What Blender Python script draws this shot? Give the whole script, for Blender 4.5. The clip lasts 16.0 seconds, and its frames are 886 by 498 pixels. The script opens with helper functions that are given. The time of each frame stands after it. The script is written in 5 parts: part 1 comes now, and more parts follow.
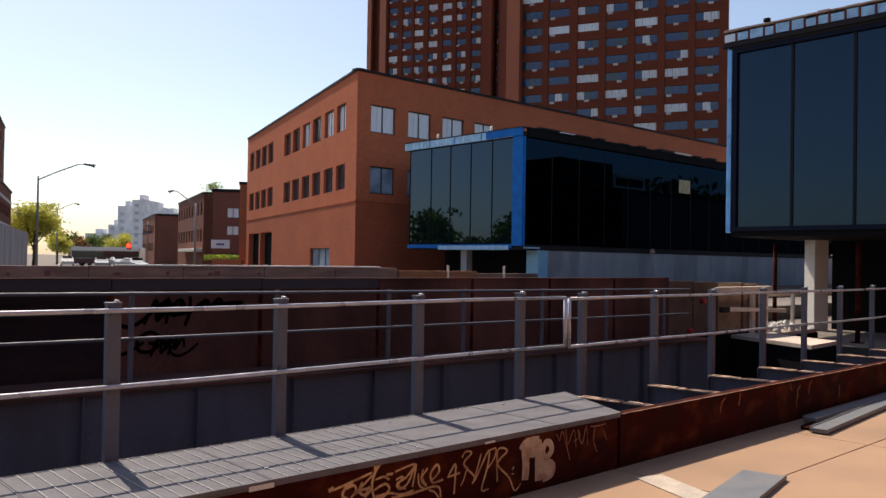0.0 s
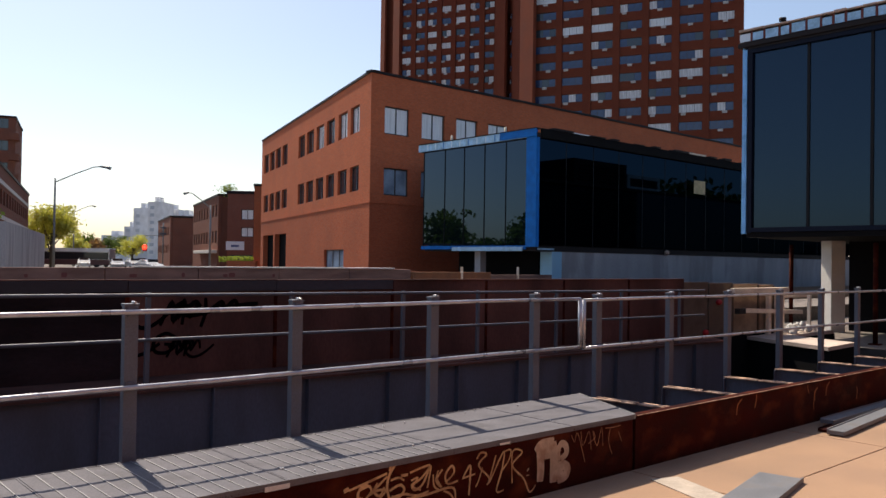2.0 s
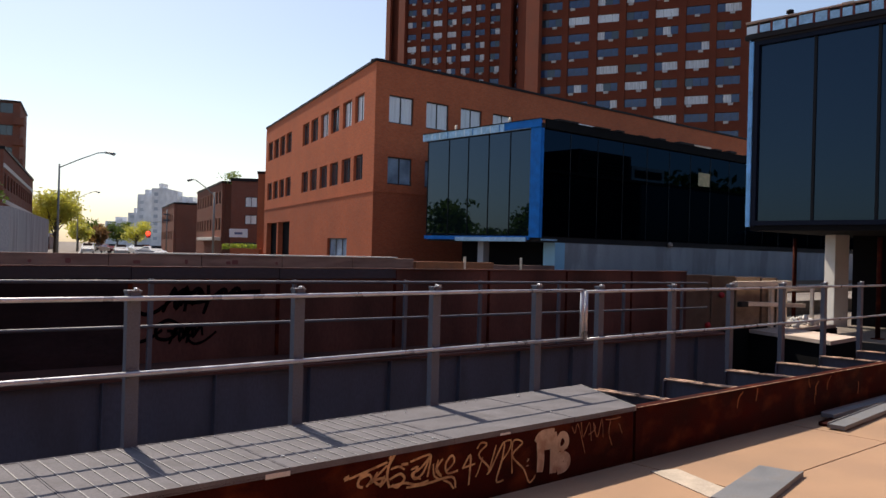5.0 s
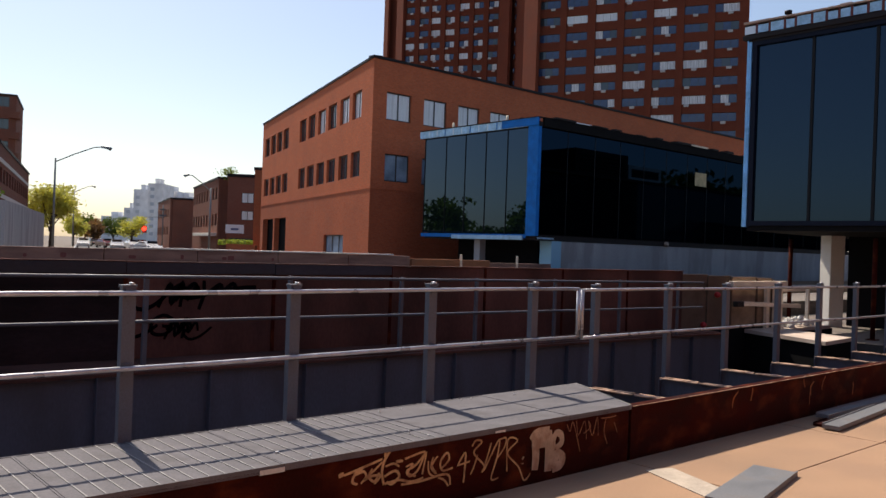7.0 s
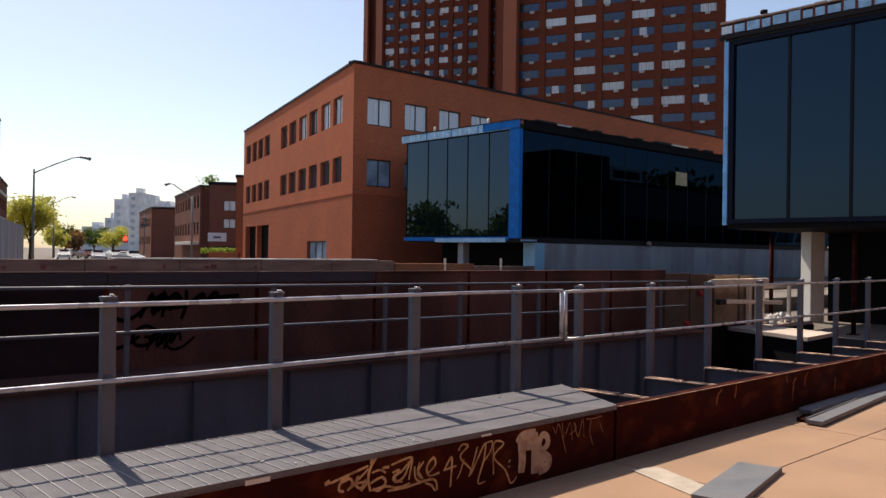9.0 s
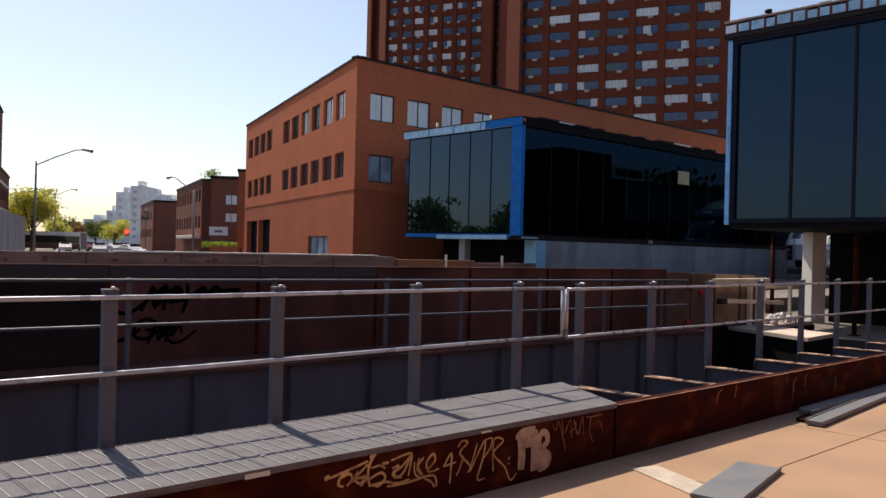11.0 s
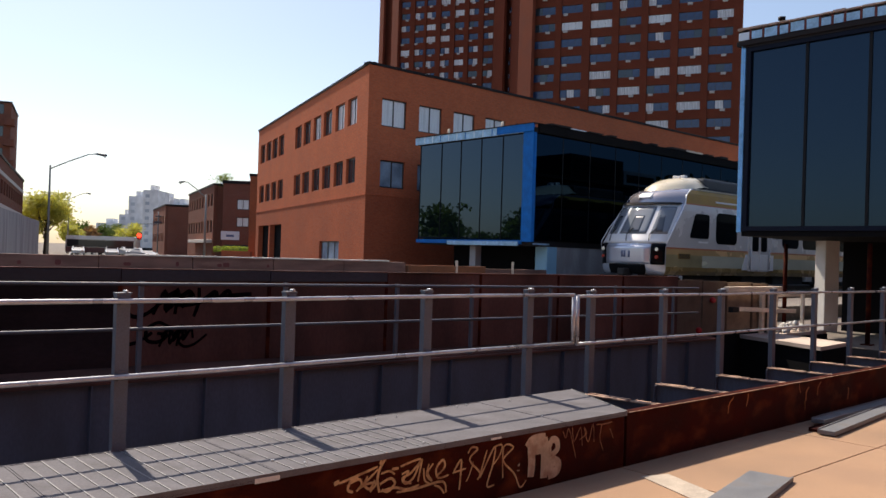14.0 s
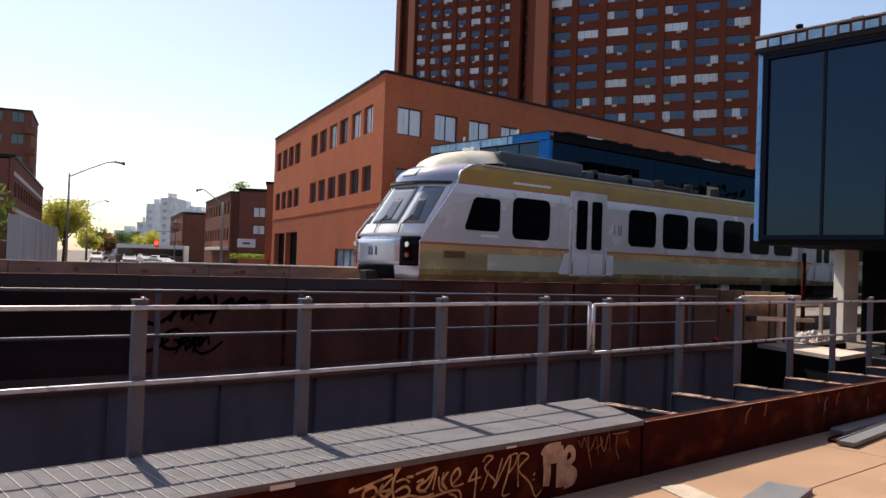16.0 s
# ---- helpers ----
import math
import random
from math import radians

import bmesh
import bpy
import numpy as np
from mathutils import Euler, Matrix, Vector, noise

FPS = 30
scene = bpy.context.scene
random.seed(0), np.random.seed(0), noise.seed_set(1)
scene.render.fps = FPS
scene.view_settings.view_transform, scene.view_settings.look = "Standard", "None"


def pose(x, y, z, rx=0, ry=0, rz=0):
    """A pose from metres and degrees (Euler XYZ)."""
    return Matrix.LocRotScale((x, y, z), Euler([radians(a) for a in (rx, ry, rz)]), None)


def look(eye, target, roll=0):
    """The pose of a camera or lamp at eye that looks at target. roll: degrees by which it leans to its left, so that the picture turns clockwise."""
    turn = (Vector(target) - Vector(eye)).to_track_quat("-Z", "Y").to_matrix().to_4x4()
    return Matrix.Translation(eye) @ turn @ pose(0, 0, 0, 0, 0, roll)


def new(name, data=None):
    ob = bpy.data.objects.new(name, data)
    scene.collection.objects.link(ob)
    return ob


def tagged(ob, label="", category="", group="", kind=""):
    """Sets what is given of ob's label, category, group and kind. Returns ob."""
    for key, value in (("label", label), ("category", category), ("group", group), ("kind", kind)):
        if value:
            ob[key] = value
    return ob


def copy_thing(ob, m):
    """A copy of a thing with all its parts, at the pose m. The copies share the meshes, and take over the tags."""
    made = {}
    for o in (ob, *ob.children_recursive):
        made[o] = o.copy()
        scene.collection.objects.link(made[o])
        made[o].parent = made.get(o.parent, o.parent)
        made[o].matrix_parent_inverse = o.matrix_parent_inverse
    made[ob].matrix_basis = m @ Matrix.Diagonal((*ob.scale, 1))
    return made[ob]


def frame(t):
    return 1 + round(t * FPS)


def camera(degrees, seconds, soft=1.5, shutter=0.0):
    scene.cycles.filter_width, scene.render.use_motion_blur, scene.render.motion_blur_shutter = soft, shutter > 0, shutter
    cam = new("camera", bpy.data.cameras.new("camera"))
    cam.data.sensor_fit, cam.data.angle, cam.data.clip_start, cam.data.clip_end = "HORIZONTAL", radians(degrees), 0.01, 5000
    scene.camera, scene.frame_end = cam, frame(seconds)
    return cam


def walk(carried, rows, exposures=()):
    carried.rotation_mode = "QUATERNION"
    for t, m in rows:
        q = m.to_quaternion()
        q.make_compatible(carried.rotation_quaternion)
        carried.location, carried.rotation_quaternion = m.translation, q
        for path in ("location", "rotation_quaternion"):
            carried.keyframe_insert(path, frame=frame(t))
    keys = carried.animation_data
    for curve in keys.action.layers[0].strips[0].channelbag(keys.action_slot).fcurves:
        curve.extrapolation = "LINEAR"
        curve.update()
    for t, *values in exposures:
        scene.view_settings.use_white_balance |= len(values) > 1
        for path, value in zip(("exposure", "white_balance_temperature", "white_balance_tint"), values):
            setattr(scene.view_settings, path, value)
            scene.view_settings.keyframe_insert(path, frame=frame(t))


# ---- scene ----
# ---------------------------------------------------------------- camera
EXPO, SKY, SUNLIGHT = 0.55, 0.109, 4.2
EYE = 1.85
cam = camera(57.0, 16.0, soft=1.5)
walk(cam, [
    (0, pose(-0.004, -0.003, EYE - 0.003, 90.76, -0.93, -42.41)),
    (0.5, pose(-0.003, -0.007, EYE + 0.001, 90.82, -0.82, -42.02)),
    (1, pose(-0.003, -0.011, EYE + 0.003, 90.72, -0.91, -41.39)),
    (1.5, pose(-0.008, 0.001, EYE + 0.000, 90.76, -0.62, -41.43)),
    (2, pose(-0.012, -0.002, EYE - 0.004, 90.84, -0.87, -41.45)),
    (2.5, pose(-0.005, -0.001, EYE - 0.004, 90.82, -1.29, -41.47)),
    (3, pose(-0.006, -0.003, EYE - 0.004, 90.84, -1.39, -41.56)),
    (3.5, pose(-0.006, -0.002, EYE - 0.001, 90.72, -1.37, -41.34)),
    (4, pose(-0.009, -0.003, EYE - 0.002, 90.51, -1.47, -41.10)),
    (6.5, pose(-0.002, 0.002, EYE + 0.003, 89.81, -1.53, -41.60)),
    (7, pose(-0.001, 0.008, EYE - 0.005, 89.95, -1.99, -41.49)),
    (7.5, pose(0.008, -0.010, EYE + 0.005, 90.02, -0.73, -42.11)),
    (8, pose(0.001, -0.003, EYE + 0.005, 90.43, -1.01, -42.13)),
    (8.5, pose(0.005, -0.011, EYE + 0.001, 90.51, -0.38, -42.03)),
    (9, pose(0.009, -0.002, EYE + 0.002, 90.24, -0.82, -42.61)),
    (11.5, pose(0.005, 0.007, EYE + 0.001, 89.97, -1.49, -42.50)),
    (12, pose(0.007, 0.011, EYE - 0.002, 89.89, -1.37, -42.46)),
    (12.5, pose(0.006, 0.010, EYE + 0.003, 89.95, -1.08, -42.74)),
    (13, pose(0.008, 0.002, EYE + 0.003, 89.97, -1.03, -42.41)),
    (13.5, pose(0.007, 0.001, EYE + 0.003, 90.05, -1.38, -42.24)),
    (14, pose(0.003, 0.006, EYE + 0.001, 90.38, -1.83, -41.79)),
    (14.5, pose(0.001, 0.002, EYE + 0.001, 90.84, -1.84, -41.30)),
    (15, pose(-0.000, 0.002, EYE - 0.003, 90.88, -1.74, -40.95)),
    (15.5, pose(-0.002, -0.004, EYE - 0.002, 90.88, -1.62, -40.67)),
    (16, pose(0.001, 0.007, EYE - 0.001, 90.91, -1.98, -40.72)),
], exposures=[(t, EXPO + e, 7050, 13) for t, e in ((0, 0.0), (4, -0.02), (7, -0.08), (9.5, -0.08), (12.5, -0.02), (14.5, 0.06), (16, 0.10))])

# ---------------------------------------------------------------- light
SUN_AZ, SUN_EL = 82.0, 53.0          # degrees from +x, and above the horizon
world = bpy.data.worlds.new("sky")
scene.world = world
world.use_nodes = True
wn, wl = world.node_tree.nodes, world.node_tree.links
sky = wn.new("ShaderNodeTexSky")
sky.sky_type, sky.sun_disc = "NISHITA", False
sky.sun_elevation, sky.sun_rotation = radians(SUN_EL), radians(90 - SUN_AZ)
sky.air_density, sky.dust_density, sky.ozone_density = 0.95, 1.15, 2.0
wn["Background"].inputs["Strength"].default_value = SKY
wl.new(sky.outputs[0], wn["Background"].inputs[0])
sun = new("sun", bpy.data.lights.new("sun", "SUN"))
sun.data.energy, sun.data.angle, sun.data.color = SUNLIGHT, radians(0.5), (1.0, 0.93, 0.82)
_a, _e = radians(SUN_AZ), radians(SUN_EL)
SUNWAY = Vector((math.cos(_a) * math.cos(_e), math.sin(_a) * math.cos(_e), math.sin(_e)))
sun.matrix_world = look(SUNWAY * 100, (0, 0, 0))

# ---------------------------------------------------------------- materials


def mat(name, color, rough=0.7, metal=0.0, vary=0.25, scale=3.0, bump=0.15, fine=60.0, stain=None, stain_amount=0.0,
        spec=0.5, coat=0.0, stretch=(1, 1, 1), grain=0.12, stain_scale=0.7, sharp=0.12, island=0.0):
    """A surface with broad and fine variation, stains, and fine relief."""
    m = bpy.data.materials.new(name)
    m.use_nodes = True
    n, l = m.node_tree.nodes, m.node_tree.links
    b = n["Principled BSDF"]
    b.inputs["Metallic"].default_value = metal
    b.inputs["Specular IOR Level"].default_value = spec
    b.inputs["Coat Weight"].default_value = coat
    tc = n.new("ShaderNodeTexCoord")
    mp = n.new("ShaderNodeMapping")
    mp.inputs["Scale"].default_value = stretch
    l.new(tc.outputs["Object"], mp.inputs[0])

    def tex(s, detail=4.0):
        t = n.new("ShaderNodeTexNoise")
        t.inputs["Scale"].default_value, t.inputs["Detail"].default_value = s, detail
        l.new(mp.outputs[0], t.inputs["Vector"])
        return t

    def remap(src, lo, hi, a=0.3, c=0.7):
        r = n.new("ShaderNodeMapRange")
        r.inputs[1].default_value, r.inputs[2].default_value = a, c
        r.inputs[3].default_value, r.inputs[4].default_value = lo, hi
        l.new(src, r.inputs[0])
        return r.outputs[0]

    def mix(kind, a, c, fac=1.0):
        x = n.new("ShaderNodeMix")
        x.data_type, x.blend_type = "RGBA", kind
        for sock, v in ((x.inputs[0], fac), (x.inputs[6], a), (x.inputs[7], c)):
            if isinstance(v, bpy.types.NodeSocket):
                l.new(v, sock)
            elif isinstance(v, tuple):
                sock.default_value = (*v, 1)
            else:
                sock.default_value = v
        return x.outputs[2]

    big, small = tex(scale), tex(fine, 3.0)
    col = mix("MULTIPLY", tuple(color), remap(big.outputs[0], 1 - vary, 1 + vary * 0.6))
    col = mix("MULTIPLY", col, remap(small.outputs[0], 1 - grain, 1 + grain))
    if island:
        oi = n.new("ShaderNodeObjectInfo")
        col = mix("MULTIPLY", col, remap(oi.outputs["Random"], 1 - island, 1 + island, 0, 1))
    if stain:
        st = tex(stain_scale, 7.0)
        col = mix("MIX", col, tuple(stain), remap(st.outputs[0], 0, stain_amount, 0.5, 0.5 + sharp))
    l.new(col, b.inputs["Base Color"])
    l.new(remap(big.outputs[0], max(rough - 0.12, 0.02), min(rough + 0.12, 1)), b.inputs["Roughness"])
    if bump:
        bp = n.new("ShaderNodeBump")
        bp.inputs["Strength"].default_value, bp.inputs["Distance"].default_value = bump, 0.01
        l.new(small.outputs[0], bp.inputs["Height"])
        l.new(bp.outputs[0], b.inputs["Normal"])
    return m


def plain(name, color, rough=0.4, metal=0.0, emit=0.0, spec=0.5, coat=0.0):
    m = bpy.data.materials.new(name)
    m.use_nodes = True
    b = m.node_tree.nodes["Principled BSDF"]
    b.inputs["Base Color"].default_value = (*color, 1)
    b.inputs["Roughness"].default_value, b.inputs["Metallic"].default_value = rough, metal
    b.inputs["Specular IOR Level"].default_value = spec
    b.inputs["Coat Weight"].default_value = coat
    if emit:
        b.inputs["Emission Color"].default_value, b.inputs["Emission Strength"].default_value = (*color, 1), emit
    return m


def brickwork(name, c1, c2, mortar, width=0.2, height=0.067):
    """Brick courses in the material, for walls far off; x and z of the wall's own space."""
    m = mat(name, c1, 0.9, vary=0.14, scale=0.35, bump=0.1, fine=9.0, grain=0.08, spec=0.12)
    n, l = m.node_tree.nodes, m.node_tree.links
    b = n["Principled BSDF"]
    tc = n.new("ShaderNodeTexCoord")
    sp, cb = n.new("ShaderNodeSeparateXYZ"), n.new("ShaderNodeCombineXYZ")
    ad = n.new("ShaderNodeMath")
    l.new(tc.outputs["Object"], sp.inputs[0])
    l.new(sp.outputs[0], ad.inputs[0]), l.new(sp.outputs[1], ad.inputs[1])
    l.new(ad.outputs[0], cb.inputs[0]), l.new(sp.outputs[2], cb.inputs[1])
    t = n.new("ShaderNodeTexBrick")
    t.inputs["Scale"].default_value = 1.0
    t.inputs["Brick Width"].default_value, t.inputs["Row Height"].default_value = width, height
    t.inputs["Mortar Size"].default_value = 0.006
    t.inputs["Color1"].default_value, t.inputs["Color2"].default_value = (*c1, 1), (*c2, 1)
    t.inputs["Mortar"].default_value = (*mortar, 1)
    l.new(cb.outputs[0], t.inputs["Vector"])
    old = b.inputs["Base Color"].links[0].from_node
    first = [x for x in n if x.bl_idname == "ShaderNodeMix"][0]
    l.new(t.outputs["Color"], first.inputs[6])
    return m


RUST = mat("rusted_steel", (0.038, 0.0048, 0.0024), 0.82, vary=0.5, scale=1.6, bump=0.5, fine=45, stain=(0.14, 0.030, 0.009),
           stain_amount=0.75, stain_scale=2.6, sharp=0.25, spec=0.08, stretch=(1, 1, 1.6))
RUST_EDGE = mat("bare_rusted_edge", (0.52, 0.33, 0.23), 0.75, vary=0.4, scale=6, bump=0.4, fine=60, stain=(0.10, 0.04, 0.02),
                stain_amount=0.7, stain_scale=5)
GALV = mat("galvanised_steel", (0.50, 0.51, 0.54), 0.34, metal=0.55, vary=0.2, scale=6, bump=0.1, fine=90, stain=(0.35, 0.35, 0.37),
           stain_amount=0.4, stain_scale=5)
POST = mat("weathered_grey_steel", (0.105, 0.115, 0.145), 0.6, metal=0.15, vary=0.25, scale=4, bump=0.15, fine=70, stain=(0.10, 0.09, 0.09),
           stain_amount=0.5, stain_scale=4)
WEB = mat("grey_painted_steel", (0.076, 0.082, 0.118), 0.6, vary=0.22, scale=1.4, bump=0.12, fine=40, stain=(0.045, 0.043, 0.055),
          stain_amount=0.5, stain_scale=1.8, stretch=(1, 1, 0.4))
GRATE = mat("galvanised_grating", (0.145, 0.139, 0.150), 0.75, metal=0.0, spec=0.08, vary=0.2, scale=2.5, bump=0.1, fine=70, stain=(0.09, 0.085, 0.085),
            stain_amount=0.4, stain_scale=3)
GRATE_LINE = mat("bright_grating_bar", (0.21, 0.205, 0.205), 0.6, metal=0.0, vary=0.2, scale=4)
SLAB = mat("tan_concrete", (0.34, 0.205, 0.124), 0.9, vary=0.2, scale=0.8, bump=0.3, fine=80, stain=(0.30, 0.18, 0.115), stain_amount=0.55,
           stain_scale=1.1, sharp=0.2, grain=0.1)
PALE = mat("pale_timber", (0.74, 0.63, 0.50), 0.85, vary=0.25, scale=4, stretch=(0.3, 1, 1), bump=0.2)
CORTEN = mat("brown_hoarding", (0.118, 0.052, 0.042), 0.85, vary=0.6, scale=0.9, bump=0.3, fine=30, stain=(0.036, 0.015, 0.012),
             stain_amount=0.85, stain_scale=0.6, sharp=0.25, stretch=(1, 1, 0.45), spec=0.2)
HOARD_D = mat("blackened_hoarding", (0.032, 0.021, 0.022), 0.9, vary=0.6, scale=1.3, bump=0.3, fine=30, stain=(0.009, 0.006, 0.007),
              stain_amount=0.9, stain_scale=0.8, sharp=0.3, stretch=(0.5, 1, 1), spec=0.1)
CHANNEL = mat("dirty_grey_channel", (0.040, 0.036, 0.046), 0.75, vary=0.4, scale=1.2, bump=0.2, fine=30, stain=(0.02, 0.014, 0.014), stain_amount=0.7, stretch=(0.4, 1, 1))
DULL_RED = plain("faded_dark_red_paint", (0.13, 0.035, 0.035), 0.8)
COPING = mat("weathered_board", (0.20, 0.118, 0.098), 0.9, vary=0.35, scale=2, bump=0.3, stain=(0.11, 0.055, 0.045), stain_amount=0.6,
             stain_scale=1.8, stretch=(0.4, 1, 2))
ORANGE = mat("orange_brown_board", (0.25, 0.10, 0.045), 0.85, vary=0.3, scale=2, bump=0.2)
CONC = mat("grey_concrete", (0.36, 0.37, 0.39), 0.9, vary=0.2, scale=0.8, bump=0.3, fine=30, stain=(0.22, 0.22, 0.23), stain_amount=0.7,
           stain_scale=0.9, stretch=(1, 1, 0.3))
CONC_L = mat("pale_concrete", (0.62, 0.60, 0.56), 0.88, vary=0.12, scale=1.2, bump=0.2, stain=(0.42, 0.40, 0.37), stain_amount=0.5)
EARTH = mat("ground_gravel", (0.16, 0.13, 0.11), 0.95, vary=0.35, scale=0.4, bump=0.5, fine=18, stain=(0.10, 0.09, 0.07), stain_amount=0.7)
ASPHALT = mat("asphalt", (0.06, 0.06, 0.062), 0.9, vary=0.2, scale=0.3, bump=0.3, fine=50)
DARKPIT = mat("pit_floor", (0.05, 0.045, 0.04), 0.95, vary=0.4, scale=1.2, bump=0.4, fine=20)
BRICK = brickwork("orange_red_brick", (0.56, 0.152, 0.068), (0.47, 0.120, 0.055), (0.42, 0.155, 0.09))
BRICK_L = brickwork("deep_red_base_brick", (0.47, 0.122, 0.056), (0.39, 0.096, 0.045), (0.37, 0.14, 0.085))
BRICK_T = brickwork("tower_red_brick", (0.190, 0.046, 0.025), (0.150, 0.035, 0.019), (0.16, 0.058, 0.035))
BRICK_D = brickwork("dark_red_brick", (0.24, 0.085, 0.055), (0.19, 0.065, 0.045), (0.22, 0.13, 0.10))
COPE = plain("dark_metal_coping", (0.016, 0.013, 0.014), 0.65, 0.0, spec=0.2)
FRAME_D = plain("dark_window_frame", (0.045, 0.04, 0.042), 0.45)
GLASS_D = plain("dark_window_glass", (0.035, 0.05, 0.065), 0.06, spec=0.8)
GLASS_B = mat("blue_grey_window_glass", (0.034, 0.062, 0.15), 0.2, vary=0.35, scale=0.6, bump=0, spec=0.7)
# pale blue base colour stands for the reflection in the lower office windows
GLASS_S = mat("window_glass_painted_reflection", (0.30, 0.42, 0.54), 0.12, vary=0.5, scale=0.9, bump=0, spec=0.8)
BLIND = mat("window_with_pale_blind", (0.74, 0.77, 0.80), 0.35, vary=0.12, scale=1.5, bump=0, coat=0.6, stretch=(6, 6, 0.4))
CURTAIN = mat("window_with_pale_curtain", (0.66, 0.66, 0.68), 0.5, vary=0.35, scale=1.2, bump=0, coat=0.4, stretch=(4, 4, 0.3))
CWALL = plain("tinted_curtain_wall_glass", (0.006, 0.012, 0.018), 0.02, spec=0.16)
CWALL_R = plain("coated_curtain_wall_glass", (0.004, 0.009, 0.015), 0.03, spec=0.74)
CWALL_E = plain("blue_green_curtain_wall_glass", (0.002, 0.005, 0.007), 0.02, spec=1.0)
for g_, c_ in ((CWALL, (0.08, 0.26, 0.70, 1)), (CWALL_R, (0.40, 0.66, 1.0, 1)), (CWALL_E, (0.34, 0.60, 0.95, 1))):
    g_.node_tree.nodes["Principled BSDF"].inputs["IOR"].default_value = 1.3 if g_ == CWALL else 1.45
    g_.node_tree.nodes["Principled BSDF"].inputs["Specular Tint"].default_value = c_
# the long sides' mirror coating throws back a dim blue image
gl_ = CWALL.node_tree.nodes.new("ShaderNodeBsdfGlossy")
gl_.inputs["Color"].default_value, gl_.inputs["Roughness"].default_value = (0.0043, 0.0110, 0.022, 1), 0.02
CWALL.node_tree.links.new(gl_.outputs[0], CWALL.node_tree.nodes["Material Output"].inputs["Surface"])
MULLION = plain("dark_mullion", (0.007, 0.008, 0.010), 0.6, spec=0.2)
MEMBRANE = mat("blue_membrane", (0.002, 0.150, 0.50), 0.6, vary=0.2, scale=3, bump=0.25, fine=25, spec=0.15)
FOIL = mat("pale_blue_flashing", (0.32, 0.53, 0.72), 0.4, metal=0.3, vary=0.3, scale=4, bump=0.3, fine=20)
# near-black for parts that stand for deep shade, and for black trim
BLACK = plain("black_shade_and_trim", (0.008, 0.008, 0.009), 0.9, spec=0.1)
STEELR = mat("rail_steel", (0.22, 0.17, 0.14), 0.45, metal=0.6, vary=0.2, scale=4)
PAINT_G = mat("faded_tan_spray_paint", (0.55, 0.33, 0.16), 0.7, vary=0.35, scale=7, bump=0.05, stain=(0.22, 0.09, 0.04), stain_amount=0.7,
              stain_scale=9)
PAINT_W = mat("worn_pale_spray_paint", (0.432, 0.317, 0.230), 0.7, vary=0.25, scale=6, bump=0.05, stain=(0.25, 0.12, 0.07), stain_amount=0.6,
              stain_scale=8)
PAINT_K = plain("black_spray_paint", (0.004, 0.003, 0.004), 0.95, spec=0.02)
RED = plain("red_marker_paint", (0.40, 0.015, 0.02), 0.5)

# ---------------------------------------------------------------- mesh helpers


def box(bm, x0, x1, y0, y1, z0, z1, bevel=0.0):
    v = [bm.verts.new(p) for p in ((x0, y0, z0), (x1, y0, z0), (x1, y1, z0), (x0, y1, z0), (x0, y0, z1), (x1, y0, z1), (x1, y1, z1), (x0, y1, z1))]
    fs = [bm.faces.new([v[i] for i in q]) for q in ((3, 2, 1, 0), (4, 5, 6, 7), (0, 1, 5, 4), (1, 2, 6, 5), (2, 3, 7, 6), (3, 0, 4, 7))]
    if bevel:
        es = list({e for f in fs for e in f.edges})
        bmesh.ops.bevel(bm, geom=es, offset=bevel, segments=2, affect="EDGES", profile=0.6)
    return v


def hull(bm, base, z0, z1):
    """An upright prism over the outline base (counter-clockwise)."""
    a = [bm.verts.new((x, y, z0)) for x, y in base]
    b = [bm.verts.new((x, y, z1)) for x, y in base]
    bm.faces.new(a[::-1]), bm.faces.new(b)
    for i in range(len(base)):
        j = (i + 1) % len(base)
        bm.faces.new((a[i], a[j], b[j], b[i]))


def tube(bm, pts, r, seg=8, r1=None, caps=True):
    """A round bar along pts, tapering from r to r1."""
    pts = [Vector(p) for p in pts]
    r1 = r if r1 is None else r1
    rings = []
    for i, p in enumerate(pts):
        d = (pts[min(i + 1, len(pts) - 1)] - pts[max(i - 1, 0)]).normalized()
        u = d.cross(Vector((0, 0, 1)) if abs(d.z) < 0.95 else Vector((1, 0, 0))).normalized()
        w = d.cross(u)
        q = r + (r1 - r) * i / max(len(pts) - 1, 1)
        rings.append([bm.verts.new(p + u * q * math.cos(a) + w * q * math.sin(a)) for a in [2 * math.pi * k / seg for k in range(seg)]])
    for a, b in zip(rings, rings[1:]):
        for k in range(seg):
            bm.faces.new((a[k], a[(k + 1) % seg], b[(k + 1) % seg], b[k])).smooth = True
    if caps:
        bm.faces.new(rings[0][::-1]), bm.faces.new(rings[-1])


def mesh_of(bm, material, name="mesh"):
    me = bpy.data.meshes.new(name)
    bmesh.ops.recalc_face_normals(bm, faces=bm.faces)
    bm.to_mesh(me)
    bm.free()
    me.materials.append(material)
    return me


def part(name, bm, material, parent=None, label="", m=None):
    """One mesh object, under a thing or a part. bm: a bmesh, or a mesh to share."""
    me = bm if isinstance(bm, bpy.types.Mesh) else mesh_of(bm, material, name)
    ob = new(name, me)
    if parent is not None:
        ob.parent = parent
    if m is not None:
        ob.matrix_basis = m
    if label:
        ob["label"] = label
    return ob


def thing(name, label, category, m=None, group="", kind=""):
    ob = new(name)
    ob.empty_display_size = 0.2
    if m is not None:
        ob.matrix_basis = m
    return tagged(ob, label, category, group, kind)


def B(*boxes, bevel=0.0):
    bm = bmesh.new()
    for b in boxes:
        box(bm, *b, bevel=bevel)
    return bm


